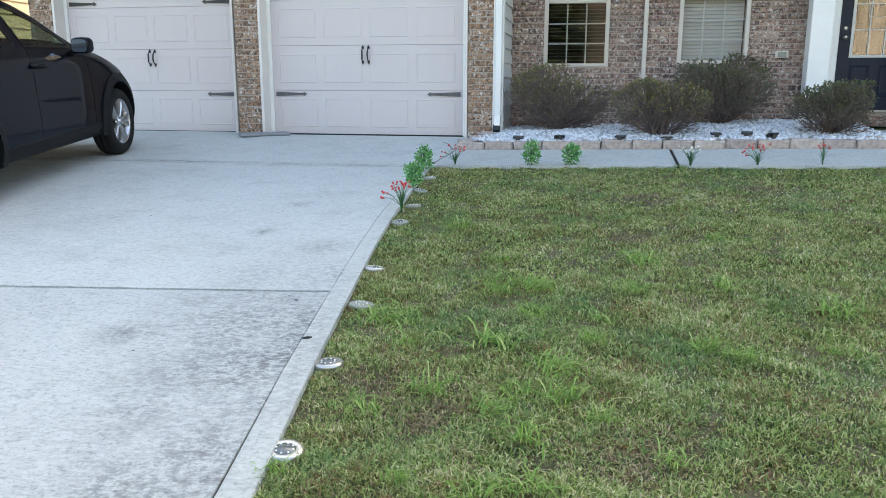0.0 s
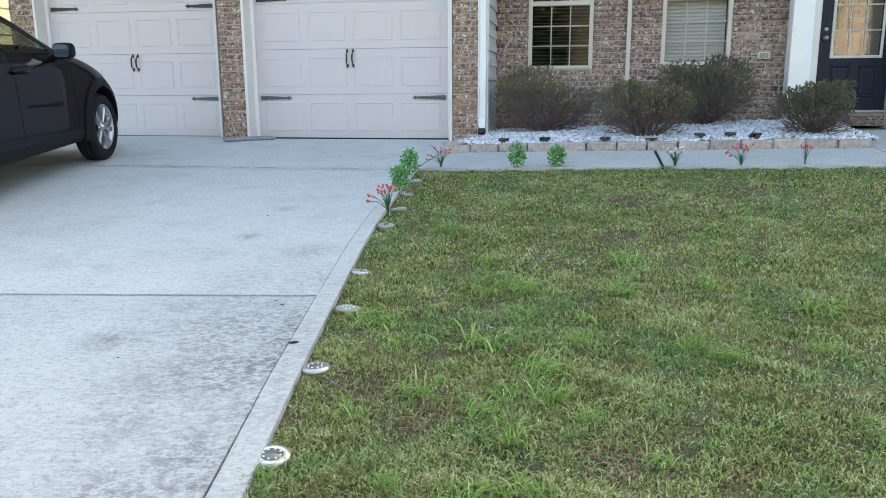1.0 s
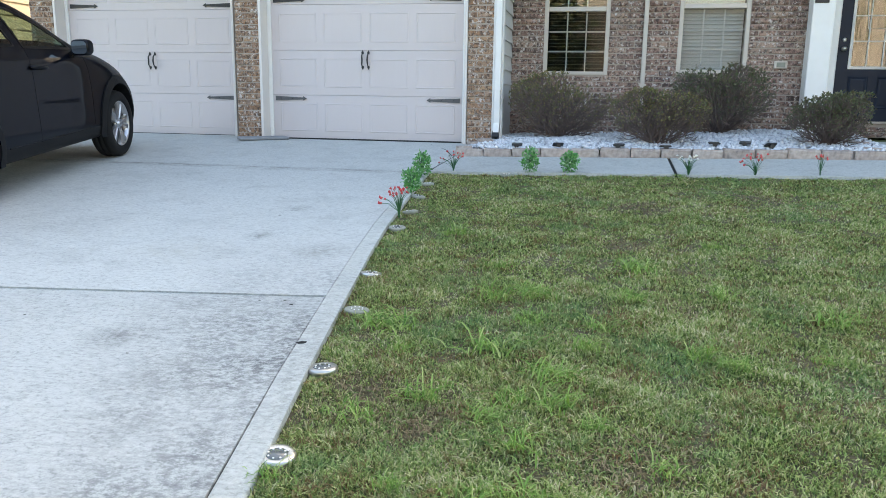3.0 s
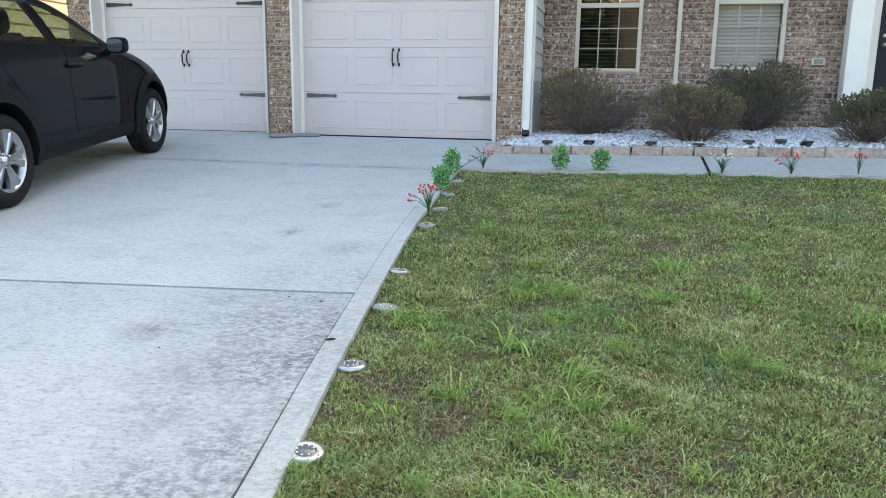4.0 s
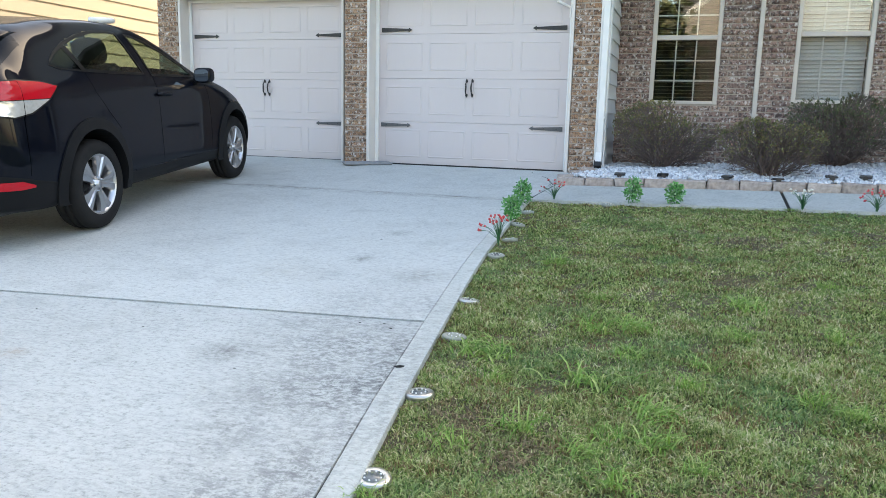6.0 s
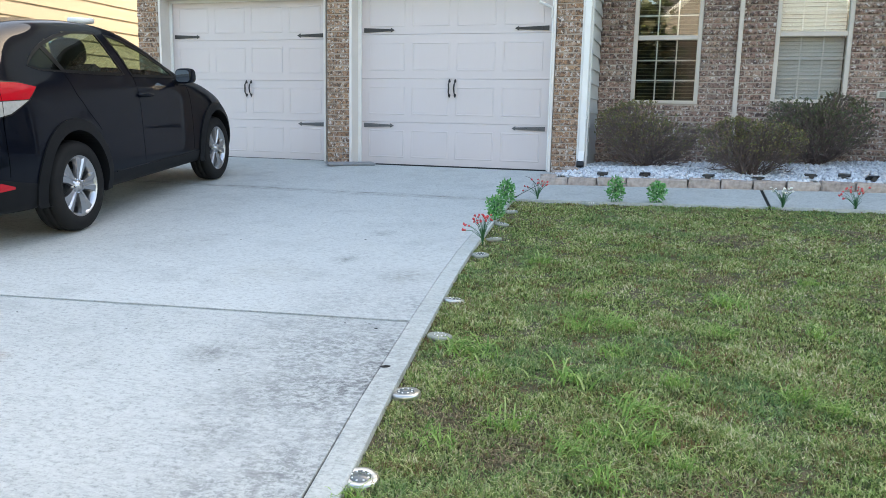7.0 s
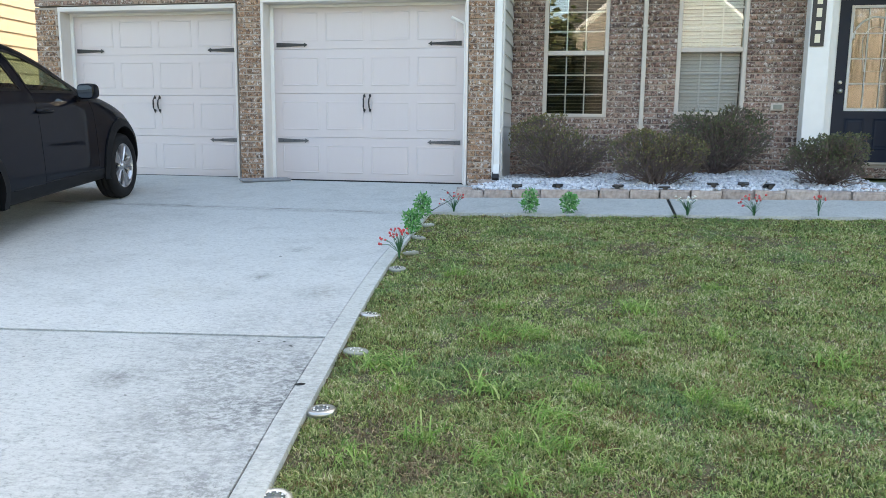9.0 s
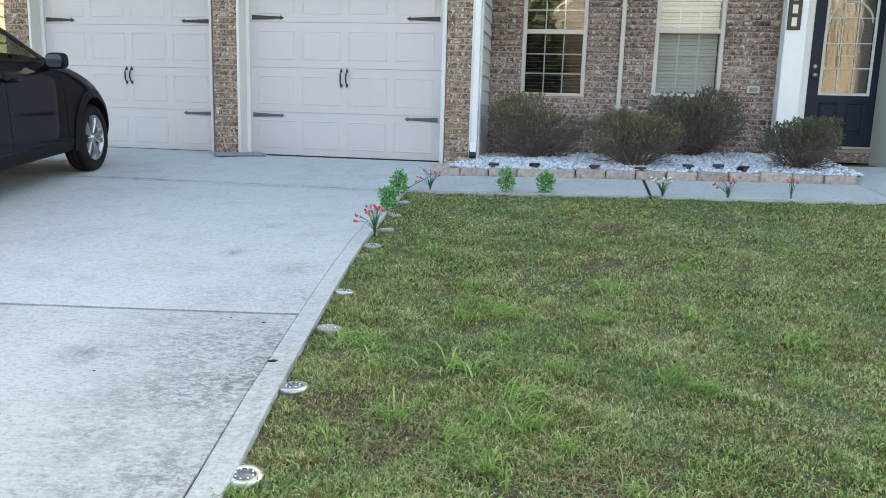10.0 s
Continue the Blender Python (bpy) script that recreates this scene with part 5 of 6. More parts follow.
def build_tufts():
    made = []
    for kind in range(6):
        rng = random.Random(40 + kind)
        bm = bmesh.new()
        for k in range(rng.randint(46, 68)):
            a = rng.uniform(0, 2 * math.pi)
            length, w = 0.03 + 0.075 * rng.random() ** 1.4, rng.uniform(0.003, 0.0058)
            rise = rng.uniform(0.45, 1.5)
            root = Vector((rng.gauss(0, 0.042), rng.gauss(0, 0.034), 0))
            d = Vector((math.cos(a), math.sin(a), 0))
            s = Vector((-d.y, d.x, 0))
            rows = []
            for t in (0.0, 0.3, 0.6, 0.85, 1.0):
                p = root + d * (length * (t * 0.5 + t * t * 0.45)) + Vector((0, 0, length * (rise * t - 0.75 * rise * t * t)))
                ww = w * (1 - t ** 3) * 0.5
                rows.append([bm.verts.new(p - s * ww + Vector((0, 0, ww * 0.6))), bm.verts.new(p), bm.verts.new(p + s * ww + Vector((0, 0, ww * 0.6)))] if t < 1 else [bm.verts.new(p)])
            for r, q in zip(rows, rows[1:]):
                if len(q) == 3:
                    bm.faces.new((r[0], r[1], q[1], q[0]))
                    bm.faces.new((r[1], r[2], q[2], q[1]))
                else:
                    bm.faces.new((r[0], r[1], q[0]))
                    bm.faces.new((r[1], r[2], q[0]))
        made.append(mesh_of("weed_tuft", bm, WEED))
    rng = random.Random(9)
    for k, (x, y, s) in enumerate(TUFTS):
        ob = new("weed_tuft", made[k % 6])
        ob.matrix_basis = Matrix.LocRotScale((x, y, grade(x, y) - 0.014), Euler((0.07, 0, rng.uniform(0, 6.28))), (1.08 * s, 1.08 * s, 1.3 * s * rng.uniform(0.85, 1.15)))
        tagged(ob, "bright green coarse weed tuft growing in the lawn", "weed", "weed tufts in the lawn")


build_lawn()
build_dry_patches()
build_tufts()


# ---- planting bed: edging stones, white gravel, shrubs ----
EDGING = material("tumbled tan edging stone", (0.55, 0.46, 0.40), 0.9, vary=1.7, scale=26, dark=(0.10, 0.08, 0.07), bump=0.010, bump_scale=30, per_object=0.5, alt=((0.52, 0.43, 0.37), (0.40, 0.32, 0.28), (0.58, 0.49, 0.43), (0.33, 0.27, 0.24), (0.50, 0.43, 0.39)))
PEBBLE = material("white marble gravel", (0.74, 0.75, 0.76), 0.7, vary=0.5, scale=40, dark=(0.5, 0.51, 0.52), island=0.75, alt=((0.90, 0.91, 0.92), (0.52, 0.55, 0.60), (0.88, 0.89, 0.90), (0.28, 0.30, 0.34), (0.80, 0.82, 0.86)))
BARK = material("grey brown twig", (0.155, 0.115, 0.105), 0.85, vary=0.8, scale=60, dark=(0.085, 0.062, 0.057))
LEAF = material("small olive leaf", (0.07, 0.085, 0.03), 0.5, island=1.0, alt=((0.06, 0.08, 0.025), (0.13, 0.15, 0.045), (0.22, 0.20, 0.065), (0.10, 0.115, 0.035), (0.17, 0.10, 0.06), (0.30, 0.26, 0.10)))
LEAF_DARK = material("small dark green leaf", (0.05, 0.065, 0.03), 0.45, island=1.0, alt=((0.045, 0.06, 0.025), (0.085, 0.11, 0.045), (0.13, 0.15, 0.06), (0.07, 0.075, 0.04), (0.16, 0.13, 0.07)))


def bed_height(x, y):
    t = min(max((y + 1.0) / 1.92, 0.0), 1.0)
    front, back = grade(x, -1.05) + 0.062, 0.075 + 0.035 * (x + 1.0)
    return front + (back - front) * t + 0.02 * math.sin(math.pi * t) + 0.012 * math.sin(x * 5.0 + 1.0) * math.sin(y * 6.0)


def build_stone(seed, length):
    rng = random.Random(seed)
    bm = bmesh.new()
    box(bm, -length / 2, length / 2, 0.0, 0.16, 0.0, 0.095, bevel=0.012)
    for v in bm.verts:
        v.co += Vector((rng.uniform(-1, 1), rng.uniform(-1, 1), rng.uniform(-1, 1))) * 0.008
    return mesh_of("edging_stone", bm, EDGING)


def build_border():
    border = thing("garden_border", "tumbled tan edging stones round the gravel bed", "garden border")
    meshes = [build_stone(k, 0.286) for k in range(6)]
    rng = random.Random(3)
    def lay(x, y, turn):
        ob = new("edging_stone", meshes[rng.randrange(6)])
        ob.matrix_basis = pose(x, y, grade(x, y) - 0.012, rng.uniform(-2, 2), rng.uniform(-1.5, 1.5), turn + rng.uniform(-2, 2))
        ob.parent = border
    for k in range(14):
        lay(-1.19 + 0.2935 * k, -1.085 + rng.uniform(-0.012, 0.012), 0)
    for k in range(3):
        lay(-1.345 + 0.07 * k, -0.90 + 0.29 * k, -76)
    for k in range(4):
        lay(2.76, -0.78 + 0.31 * k, 90)


def build_gravel():
    bm = bmesh.new()
    xs, ys = np.linspace(-1.2, 2.85, 28), np.linspace(-0.95, 0.93, 14)
    grid = [[bm.verts.new((x, y, bed_height(x, y) - 0.012)) for x in xs] for y in ys]
    for a, b in zip(grid, grid[1:]):
        for i in range(len(xs) - 1):
            bm.faces.new((a[i], a[i + 1], b[i + 1], b[i]))
    tagged(part("ground_bed", bm, SOIL), "dark soil of the planting bed under the gravel", "ground", kind="structure")
    rng = np.random.default_rng(8)
    unit = np.array([(a, b, c) for c in (-0.5, 0.5) for b in (-0.5, 0.5) for a in (-0.5, 0.5)])
    quads = np.array(((0, 2, 3, 1), (4, 5, 7, 6), (0, 1, 5, 4), (2, 6, 7, 3), (0, 4, 6, 2), (1, 3, 7, 5)))
    verts, faces = [], []
    for k in range(9500):
        x, y = rng.uniform(-1.22, 2.86), rng.uniform(-0.96, 0.90)
        if x < -1.05 + 0.0 * y and y < -0.2 and x < -1.25 + 0.24 * (y + 1.0):
            continue
        s = rng.uniform(0.013, 0.032) * np.array([1.25, 1.0, 0.75])
        v = unit * (1 + rng.uniform(-0.25, 0.25, (8, 3))) * s
        q = rng.normal(size=4)
        q /= np.linalg.norm(q)
        w, i, j, l = q
        r = np.array([[1 - 2 * (j * j + l * l), 2 * (i * j - l * w), 2 * (i * l + j * w)], [2 * (i * j + l * w), 1 - 2 * (i * i + l * l), 2 * (j * l - i * w)], [2 * (i * l - j * w), 2 * (j * l + i * w), 1 - 2 * (i * i + j * j)]])
        verts.append(v @ r.T + (x, y, bed_height(x, y) + rng.uniform(-0.004, 0.012)))
        faces.append(quads + 8 * len(faces))
    tagged(new("gravel", fast_mesh("gravel", np.concatenate(verts), np.concatenate(faces), PEBBLE)), "bright white marble gravel in the planting bed", "gravel", kind="stuff")


def build_shrub(x, y, half, height, seed, leaf, leafy, label):
    """A clipped shrub: stems fan out of the ground, twigs branch towards a flat, rounded top, small leaves on the outer twigs."""
    rng = random.Random(seed)
    shrub = thing("shrub", label, "shrub", pose(x, y, bed_height(x, y) - 0.01), "clipped shrubs in the gravel bed")
    wood = bmesh.new()
    leaves_v, leaves_f = [], []
    tips = []
    def limit(d):
        """How far a twig in direction d may reach."""
        flat = math.hypot(d.x, d.y)
        reach_h = half / max(flat, 1e-3)
        reach_v = height / max(d.z, 1e-3)
        p = 2.6
        return 1.0 / ((1 / reach_h) ** p + (1 / reach_v) ** p) ** (1 / p)
    def twig(p, d, length, r, depth):
        n = 3
        pts = [p]
        for k in range(n):
            d = (d + Vector((rng.gauss(0, 0.16), rng.gauss(0, 0.16), rng.gauss(0.05, 0.12)))).normalized()
            pts.append(pts[-1] + d * length / n)
        tube(wood, pts, [r * (1 - 0.5 * k / n) for k in range(n + 1)], 3, cap=False)
        end = pts[-1]
        if depth == 0:
            tips.append((pts[1], end, d))
            return
        for k in range(rng.randint(2, 3)):
            e = (d + Vector((rng.gauss(0, 0.42), rng.gauss(0, 0.42), rng.gauss(0.12, 0.3)))).normalized()
            start = pts[rng.randint(1, n)]
            far = limit((start + e * 0.2).normalized()) * rng.uniform(0.72, 0.93)
            room = max(0.05, far - start.length)
            twig(start, e, min(room, length * rng.uniform(0.55, 0.85)), r * 0.62, depth - 1)
    for k in range(54):
        a = rng.uniform(0, 2 * math.pi)
        up = rng.uniform(0.16, 0.95)
        d = Vector((math.cos(a) * math.cos(up * 1.45), math.sin(a) * math.cos(up * 1.45), math.sin(up * 1.45))).normalized()
        root = Vector((rng.gauss(0, 0.04), rng.gauss(0, 0.04), 0))
        twig(root, d, limit(d) * rng.uniform(0.48, 0.66), rng.uniform(0.006, 0.010), 3)
    # fine spray that fills the clipped dome, with a leaf cluster on most tips
    def dome(p):
        """Above 1 outside the clipped outline, which narrows below its middle."""
        mid = 0.56 * height
        wide = half * (1.0 if p.z > mid else 0.62 + 0.38 * max(0.0, p.z / mid) ** 0.6)
        tall = 0.45 * height if p.z > mid else 0.60 * height
        return (math.hypot(p.x, p.y) / wide) ** 2.5 + (abs(p.z - mid) / tall) ** 2.5
    lumps = [(Vector((rng.gauss(0, 1), rng.gauss(0, 1), rng.gauss(0.3, 0.8))).normalized(), rng.uniform(-0.22, 0.10)) for k in range(16)]
    made = 0
    while made < 1900:
        p = Vector((rng.uniform(-half, half), rng.uniform(-half, half), rng.uniform(0.08, 1.02) * height))
        fill = dome(p)
        if fill > 1.0 or (fill < 0.45 and rng.random() < 0.6) or rng.random() > 0.10 + 1.05 * p.z / height:
            continue
        made += 1
        d = (Vector((p.x, p.y, p.z - 0.1 * height)).normalized() + Vector((rng.gauss(0, 0.4), rng.gauss(0, 0.4), rng.gauss(0.15, 0.4)))).normalized()
        swell = 1.0 + sum(w for u, w in lumps if u.dot((p - Vector((0, 0, 0.5 * height))).normalized()) > 0.8)
        e = p + d * rng.uniform(0.05, 0.12)
        if dome(p / swell) > 1.0:
            continue
        if dome(e / swell) > 1.15:
            e = p + d * 0.03
        bend = p.lerp(e, 0.5) + Vector((rng.gauss(0, 0.006), rng.gauss(0, 0.006), rng.gauss(0, 0.006)))
        tube(wood, [p - d * 0.05, bend, e], [0.0028, 0.0022, 0.0013], 3, cap=False)
        tips.append((bend, e, d))
    part("brushwood", wood, BARK, shrub, "bare grey brown twigs")["kind"] = "stuff"
    count = 0
    for a, b, d in tips:
        if dome(b) > 1.25:
            continue
        top = b.z / height
        n = int(leafy * (0.12 + 1.5 * max(0.0, top - 0.15) ** 1.6) * rng.uniform(0.4, 1.4) + rng.random())
        for k in range(n):
            f = rng.uniform(0.1, 1.1)
            c = a.lerp(b, f)
            e = (d * 0.7 + Vector((rng.gauss(0, 1), rng.gauss(0, 1), rng.gauss(0.4, 0.8)))).normalized()
            s = e.cross(Vector((rng.gauss(0, 1), rng.gauss(0, 1), rng.gauss(0, 1)))).normalized()
            size = rng.uniform(0.016, 0.030)
            nrm = e.cross(s)
            q = [c, c + e * size * 0.5 + s * size * 0.28, c + e * size + nrm * size * 0.15, c + e * size * 0.5 - s * size * 0.28]
            leaves_f.append([4 * count + i for i in range(4)])
            leaves_v += [tuple(v) for v in q]
            count += 1
    ob = new("leaves", fast_mesh("leaves", np.array(leaves_v), np.array(leaves_f), leaf))
    ob.parent = shrub
    ob["kind"] = "stuff"
    return shrub


build_border()
build_gravel()
build_shrub(-0.33, 0.22, 0.60, 0.75, 1, LEAF, 6, "clipped olive shrub with bare lower twigs in white gravel")
build_shrub(0.71, -0.50, 0.51, 0.57, 2, LEAF, 5, "low clipped shrub with mostly bare twigs in white gravel")
build_shrub(1.46, 0.42, 0.58, 0.77, 3, LEAF_DARK, 7, "dense dark clipped shrub below the window")
build_shrub(2.38, -0.52, 0.47, 0.54, 4, LEAF_DARK, 7, "rounded clipped shrub with leafy top near the porch")


# ---- small things in the yard ----
STEEL = material("brushed stainless steel", (0.55, 0.55, 0.53), 0.32, metal=1.0, vary=0.5, scale=30, dark=(0.35, 0.35, 0.34))
DULL = material("weathered plastic", (0.30, 0.31, 0.26), 0.6, vary=0.9, scale=30, dark=(0.17, 0.18, 0.13))
LENS = material("dark solar lens", (0.10, 0.11, 0.11), 0.15, vary=0.5, scale=40, dark=(0.2, 0.21, 0.2))
LED = material("white diode", (0.8, 0.8, 0.76), 0.3)
PLASTIC_BLACK = material("black plastic", (0.015, 0.015, 0.016), 0.4)
FAKE_LEAF = material("bright plastic leaf", (0.05, 0.22, 0.06), 0.5, island=1.0, alt=((0.04, 0.20, 0.05), (0.10, 0.36, 0.09), (0.18, 0.46, 0.13), (0.05, 0.24, 0.07), (0.42, 0.60, 0.36)))
FAKE_BLADE = material("dark plastic grass blade", (0.03, 0.13, 0.05), 0.5, island=1.0, alt=((0.02, 0.08, 0.035), (0.05, 0.18, 0.06), (0.03, 0.12, 0.06)))
RED = material("red plastic blossom", (0.55, 0.02, 0.03), 0.5, island=1.0, alt=((0.36, 0.008, 0.016), (0.60, 0.025, 0.035), (0.62, 0.08, 0.08)))
PALE = material("white plastic blossom", (0.75, 0.74, 0.68), 0.5)


def build_disc_light(x, y, tilt, turn, dull):
    z = grade(x, y) - 0.019
    light = thing("disc_light", "round stainless solar disc light set at the lawn edge" if not dull else "round weathered solar disc light tilted at the lawn edge", "garden light", pose(x, y, z, tilt, tilt * 0.6, turn), "solar disc lights along the driveway")
    bm = bmesh.new()
    lathe(bm, [(0.034, 0.008), (0.046, 0.0095), (0.055, 0.0075), (0.0585, 0.003), (0.0585, -0.012), (0.05, -0.02), (0.0, -0.02)], 28)
    part("ring", bm, DULL if dull else STEEL, light, smooth=True)
    bm = bmesh.new()
    lathe(bm, [(0.034, 0.0075), (0.032, 0.0095), (0.0, 0.0105)], 24)
    part("lens", bm, DULL if dull == 2 else LENS, light, smooth=True)
    for k in range(8):
        bm = bmesh.new()
        a = 2 * math.pi * k / 8
        bmesh.ops.create_icosphere(bm, subdivisions=1, radius=0.0042, matrix=Matrix.Translation((0.027 * math.cos(a), 0.027 * math.sin(a), 0.0095)))
        part("diode", bm, LED, light)
    bm = bmesh.new()
    lathe(bm, [(0.012, -0.018), (0.008, -0.07), (0.001, -0.11)], 8)
    part("stake", bm, PLASTIC_BLACK, light)


for k, (x, y, tilt, dull) in enumerate(((-0.825, -6.885, 5, 0), (-0.905, -6.265, -3, 0), (-0.968, -5.63, 3, 2), (-1.062, -5.075, 6, 0), (-1.178, -4.075, -4, 1), (-1.205, -3.59, 8, 2), (-1.27, -3.05, -7, 1), (-1.31, -2.53, 4, 2), (-0.69, -2.03, 5, 2))):
    build_disc_light(x, y, tilt, 40 * k, dull)


def build_boxwood(x, y, height, seed):
    """An artificial boxwood sprig: a stem with whorls of bright leaves."""
    rng = random.Random(seed)
    plant = thing("artificial_plant", "bright green artificial boxwood sprig staked at the lawn edge", "artificial plant", pose(x, y, grade(x, y) - 0.02), "artificial plants round the lawn")
    bm = bmesh.new()
    leaf = bmesh.new()
    for k in range(15):
        a = 2 * math.pi * k / 15 + rng.uniform(-0.3, 0.3)
        spread = rng.uniform(0.1, 0.5) * 0.1
        top = Vector((math.cos(a) * spread, math.sin(a) * spread, height * rng.uniform(0.75, 1.0)))
        pts = [Vector((0, 0, 0)), Vector((0, 0, height * 0.3)), top * 0.7 + Vector((0, 0, 0.01)), top]
        tube(bm, pts, [0.003, 0.0025, 0.002, 0.001], 5)
    for j in range(430):
        d = Vector((rng.gauss(0, 1), rng.gauss(0, 1), rng.gauss(0, 1))).normalized() * rng.uniform(0.45, 1.0)
        c = Vector((d.x * 0.070, d.y * 0.070, height * (0.54 + 0.46 * d.z))) + Vector((rng.gauss(0, 0.008), rng.gauss(0, 0.008), 0))
        e = (d + Vector((rng.gauss(0, 0.5), rng.gauss(0, 0.5), rng.gauss(0.3, 0.5)))).normalized()
        s = e.cross(Vector((rng.gauss(0, 1), rng.gauss(0, 1), rng.gauss(0, 1)))).normalized()
        n = e.cross(s)
        size = rng.uniform(0.018, 0.034)
        v = [leaf.verts.new(c + e * size * f + s * size * w + n * size * u) for f, w, u in ((0, 0, 0), (0.4, 0.26, 0.06), (0.8, 0.2, 0.04), (1.0, 0, -0.05), (0.8, -0.2, 0.04), (0.4, -0.26, 0.06))]
        leaf.faces.new(v)
    part("stem", bm, FAKE_BLADE, plant)
    ob = part("leaves", leaf, FAKE_LEAF, plant)
    ob["kind"] = "stuff"


def build_flower(x, y, height, seed, mat, count, spread, side_spray=0.0):
    """An artificial flower: a fan of narrow blades and thin stems with small round blossoms."""
    rng = random.Random(seed)
    colour = "red" if mat == RED else "white"
    plant = thing("artificial_flower", f"artificial grass spray with small {colour} blossoms staked at the lawn edge", "artificial flower", pose(x, y, grade(x, y) - 0.02), "artificial plants round the lawn")
    bm = bmesh.new()
    for k in range(26):
        a = rng.uniform(0, 2 * math.pi)
        out = rng.uniform(0.15, 1.0) * spread
        d = Vector((math.cos(a), math.sin(a), 0))
        s = Vector((-d.y, d.x, 0))
        h = height * rng.uniform(0.5, 0.85)
        rows = []
        for t in (0.0, 0.35, 0.7, 1.0):
            p = d * out * (0.25 * t + 0.75 * t * t) + Vector((0, 0, h * (t * 1.5 - 0.5 * t * t)))
            w = 0.004 * (1 - 0.85 * t)
            rows.append((bm.verts.new(p - s * w), bm.verts.new(p + s * w)))
        for r, q in zip(rows, rows[1:]):
            bm.faces.new((r[0], r[1], q[1], q[0]))
    ob = part("blades", bm, FAKE_BLADE, plant)
    ob["kind"] = "stuff"
    for k in range(count):
        a = rng.uniform(0, 2 * math.pi)
        out = rng.uniform(0.1, 0.9) * spread
        tip = Vector((math.cos(a) * out, math.sin(a) * out, height * rng.uniform(0.72, 1.0)))
        if side_spray and k < 5:
            tip = Vector((-side_spray * rng.uniform(0.55, 1.0), rng.uniform(-0.02, 0.03), height * rng.uniform(0.38, 0.68)))
        bm = bmesh.new()
        tube(bm, [(0, 0, height * 0.2), tip * 0.55 + Vector((0, 0, height * 0.2)), tip], 0.0012, 4)
        stalk = part("stalk", bm, FAKE_BLADE, plant)
        bm = bmesh.new()
        bmesh.ops.create_icosphere(bm, subdivisions=1, radius=rng.uniform(0.006, 0.0105), matrix=Matrix.Translation(tip))
        for v in bm.verts:
            v.co += Vector((rng.gauss(0, 1), rng.gauss(0, 1), rng.gauss(0, 1))) * 0.0025
        part("blossom", bm, mat, stalk)


build_flower(-1.235, -3.80, 0.22, 1, RED, 26, 0.085, 0.17)
build_boxwood(-1.34, -2.985, 0.215, 2)
build_boxwood(-1.405, -2.32, 0.25, 3)
build_flower(-1.19, -1.95, 0.20, 4, RED, 16, 0.11, 0.15)
build_boxwood(-0.489, -1.97, 0.24, 5)
build_boxwood(-0.133, -1.96, 0.205, 6)
build_flower(0.883, -1.985, 0.19, 7, PALE, 20, 0.12)
build_flower(1.431, -1.975, 0.20, 8, RED, 18, 0.13, 0.14)
build_flower(1.952, -1.955, 0.20, 9, RED, 12, 0.06)


def build_spot(x, y, turn, tilt):
    spot = thing("solar_spotlight", "small black solar spotlight staked in the gravel", "garden light", pose(x, y, bed_height(x, max(y, -0.95)), 0, 0, turn), "solar spotlights in the gravel")
    bm = bmesh.new()
    tube(bm, [(0, 0, -0.04), (0, 0, 0.03)], 0.008, 8)
    part("stake", bm, PLASTIC_BLACK, spot)
    bm = bmesh.new()
    box(bm, -0.055, 0.055, -0.035, 0.035, -0.009, 0.009, bevel=0.006)
    head = part("panel_head", bm, PLASTIC_BLACK, spot, at=pose(0, 0, 0.045, tilt, 0, 0))
    bm = bmesh.new()
    box(bm, -0.046, 0.046, -0.028, 0.028, 0.009, 0.0105)
    part("solar_cell", bm, LENS, head, "dark blue solar cell")
    bm = bmesh.new()
    tube(bm, [(0, -0.02, 0.03), (0, -0.05, 0.032)], [0.018, 0.024], 10)
    part("lamp_head", bm, PLASTIC_BLACK, spot)


for k, (x, y, t) in enumerate(((-0.717, -0.86, 12), (-0.293, -0.86, -25), (0.318, -0.93, 6), (0.768, -0.955, -6), (1.249, -0.82, 5), (1.55, -0.77, 12), (1.78, -0.82, -30))):
    build_spot(x, y, 15 * math.sin(k * 2.3), t)

bm = bmesh.new()
box(bm, -0.30, 0.30, -0.085, 0.085, 0.0, 0.034, bevel=0.012)
tagged(part("threshold_ramp", bm, material("grey rubber", (0.27, 0.28, 0.29), 0.8, vary=0.7, scale=20, bump=0.002, bump_scale=80), at=pose(-3.83, -0.22, grade(-3.83, -0.22) + 0.004, 3, 0, 40)), "grey rubber ramp strip lying by the brick pier", "ramp")


# ---- porch, downspout and fittings on the front ----
LEADED = glass("leaded glass", (0.72, 0.68, 0.64), 0.07, 0.20)
_nt = LEADED.node_tree
_noise, _bump = _nt.nodes.new("ShaderNodeTexNoise"), _nt.nodes.new("ShaderNodeBump")
_noise.inputs["Scale"].default_value, _noise.inputs["Detail"].default_value = 14.0, 2
_bump.inputs["Strength"].default_value, _bump.inputs["Distance"].default_value = 1.0, 0.003
_nt.links.new(_noise.outputs["Fac"], _bump.inputs["Height"])
_nt.links.new(_bump.outputs[0], next(n for n in _nt.nodes if n.type == "BSDF_GLOSSY").inputs["Normal"])


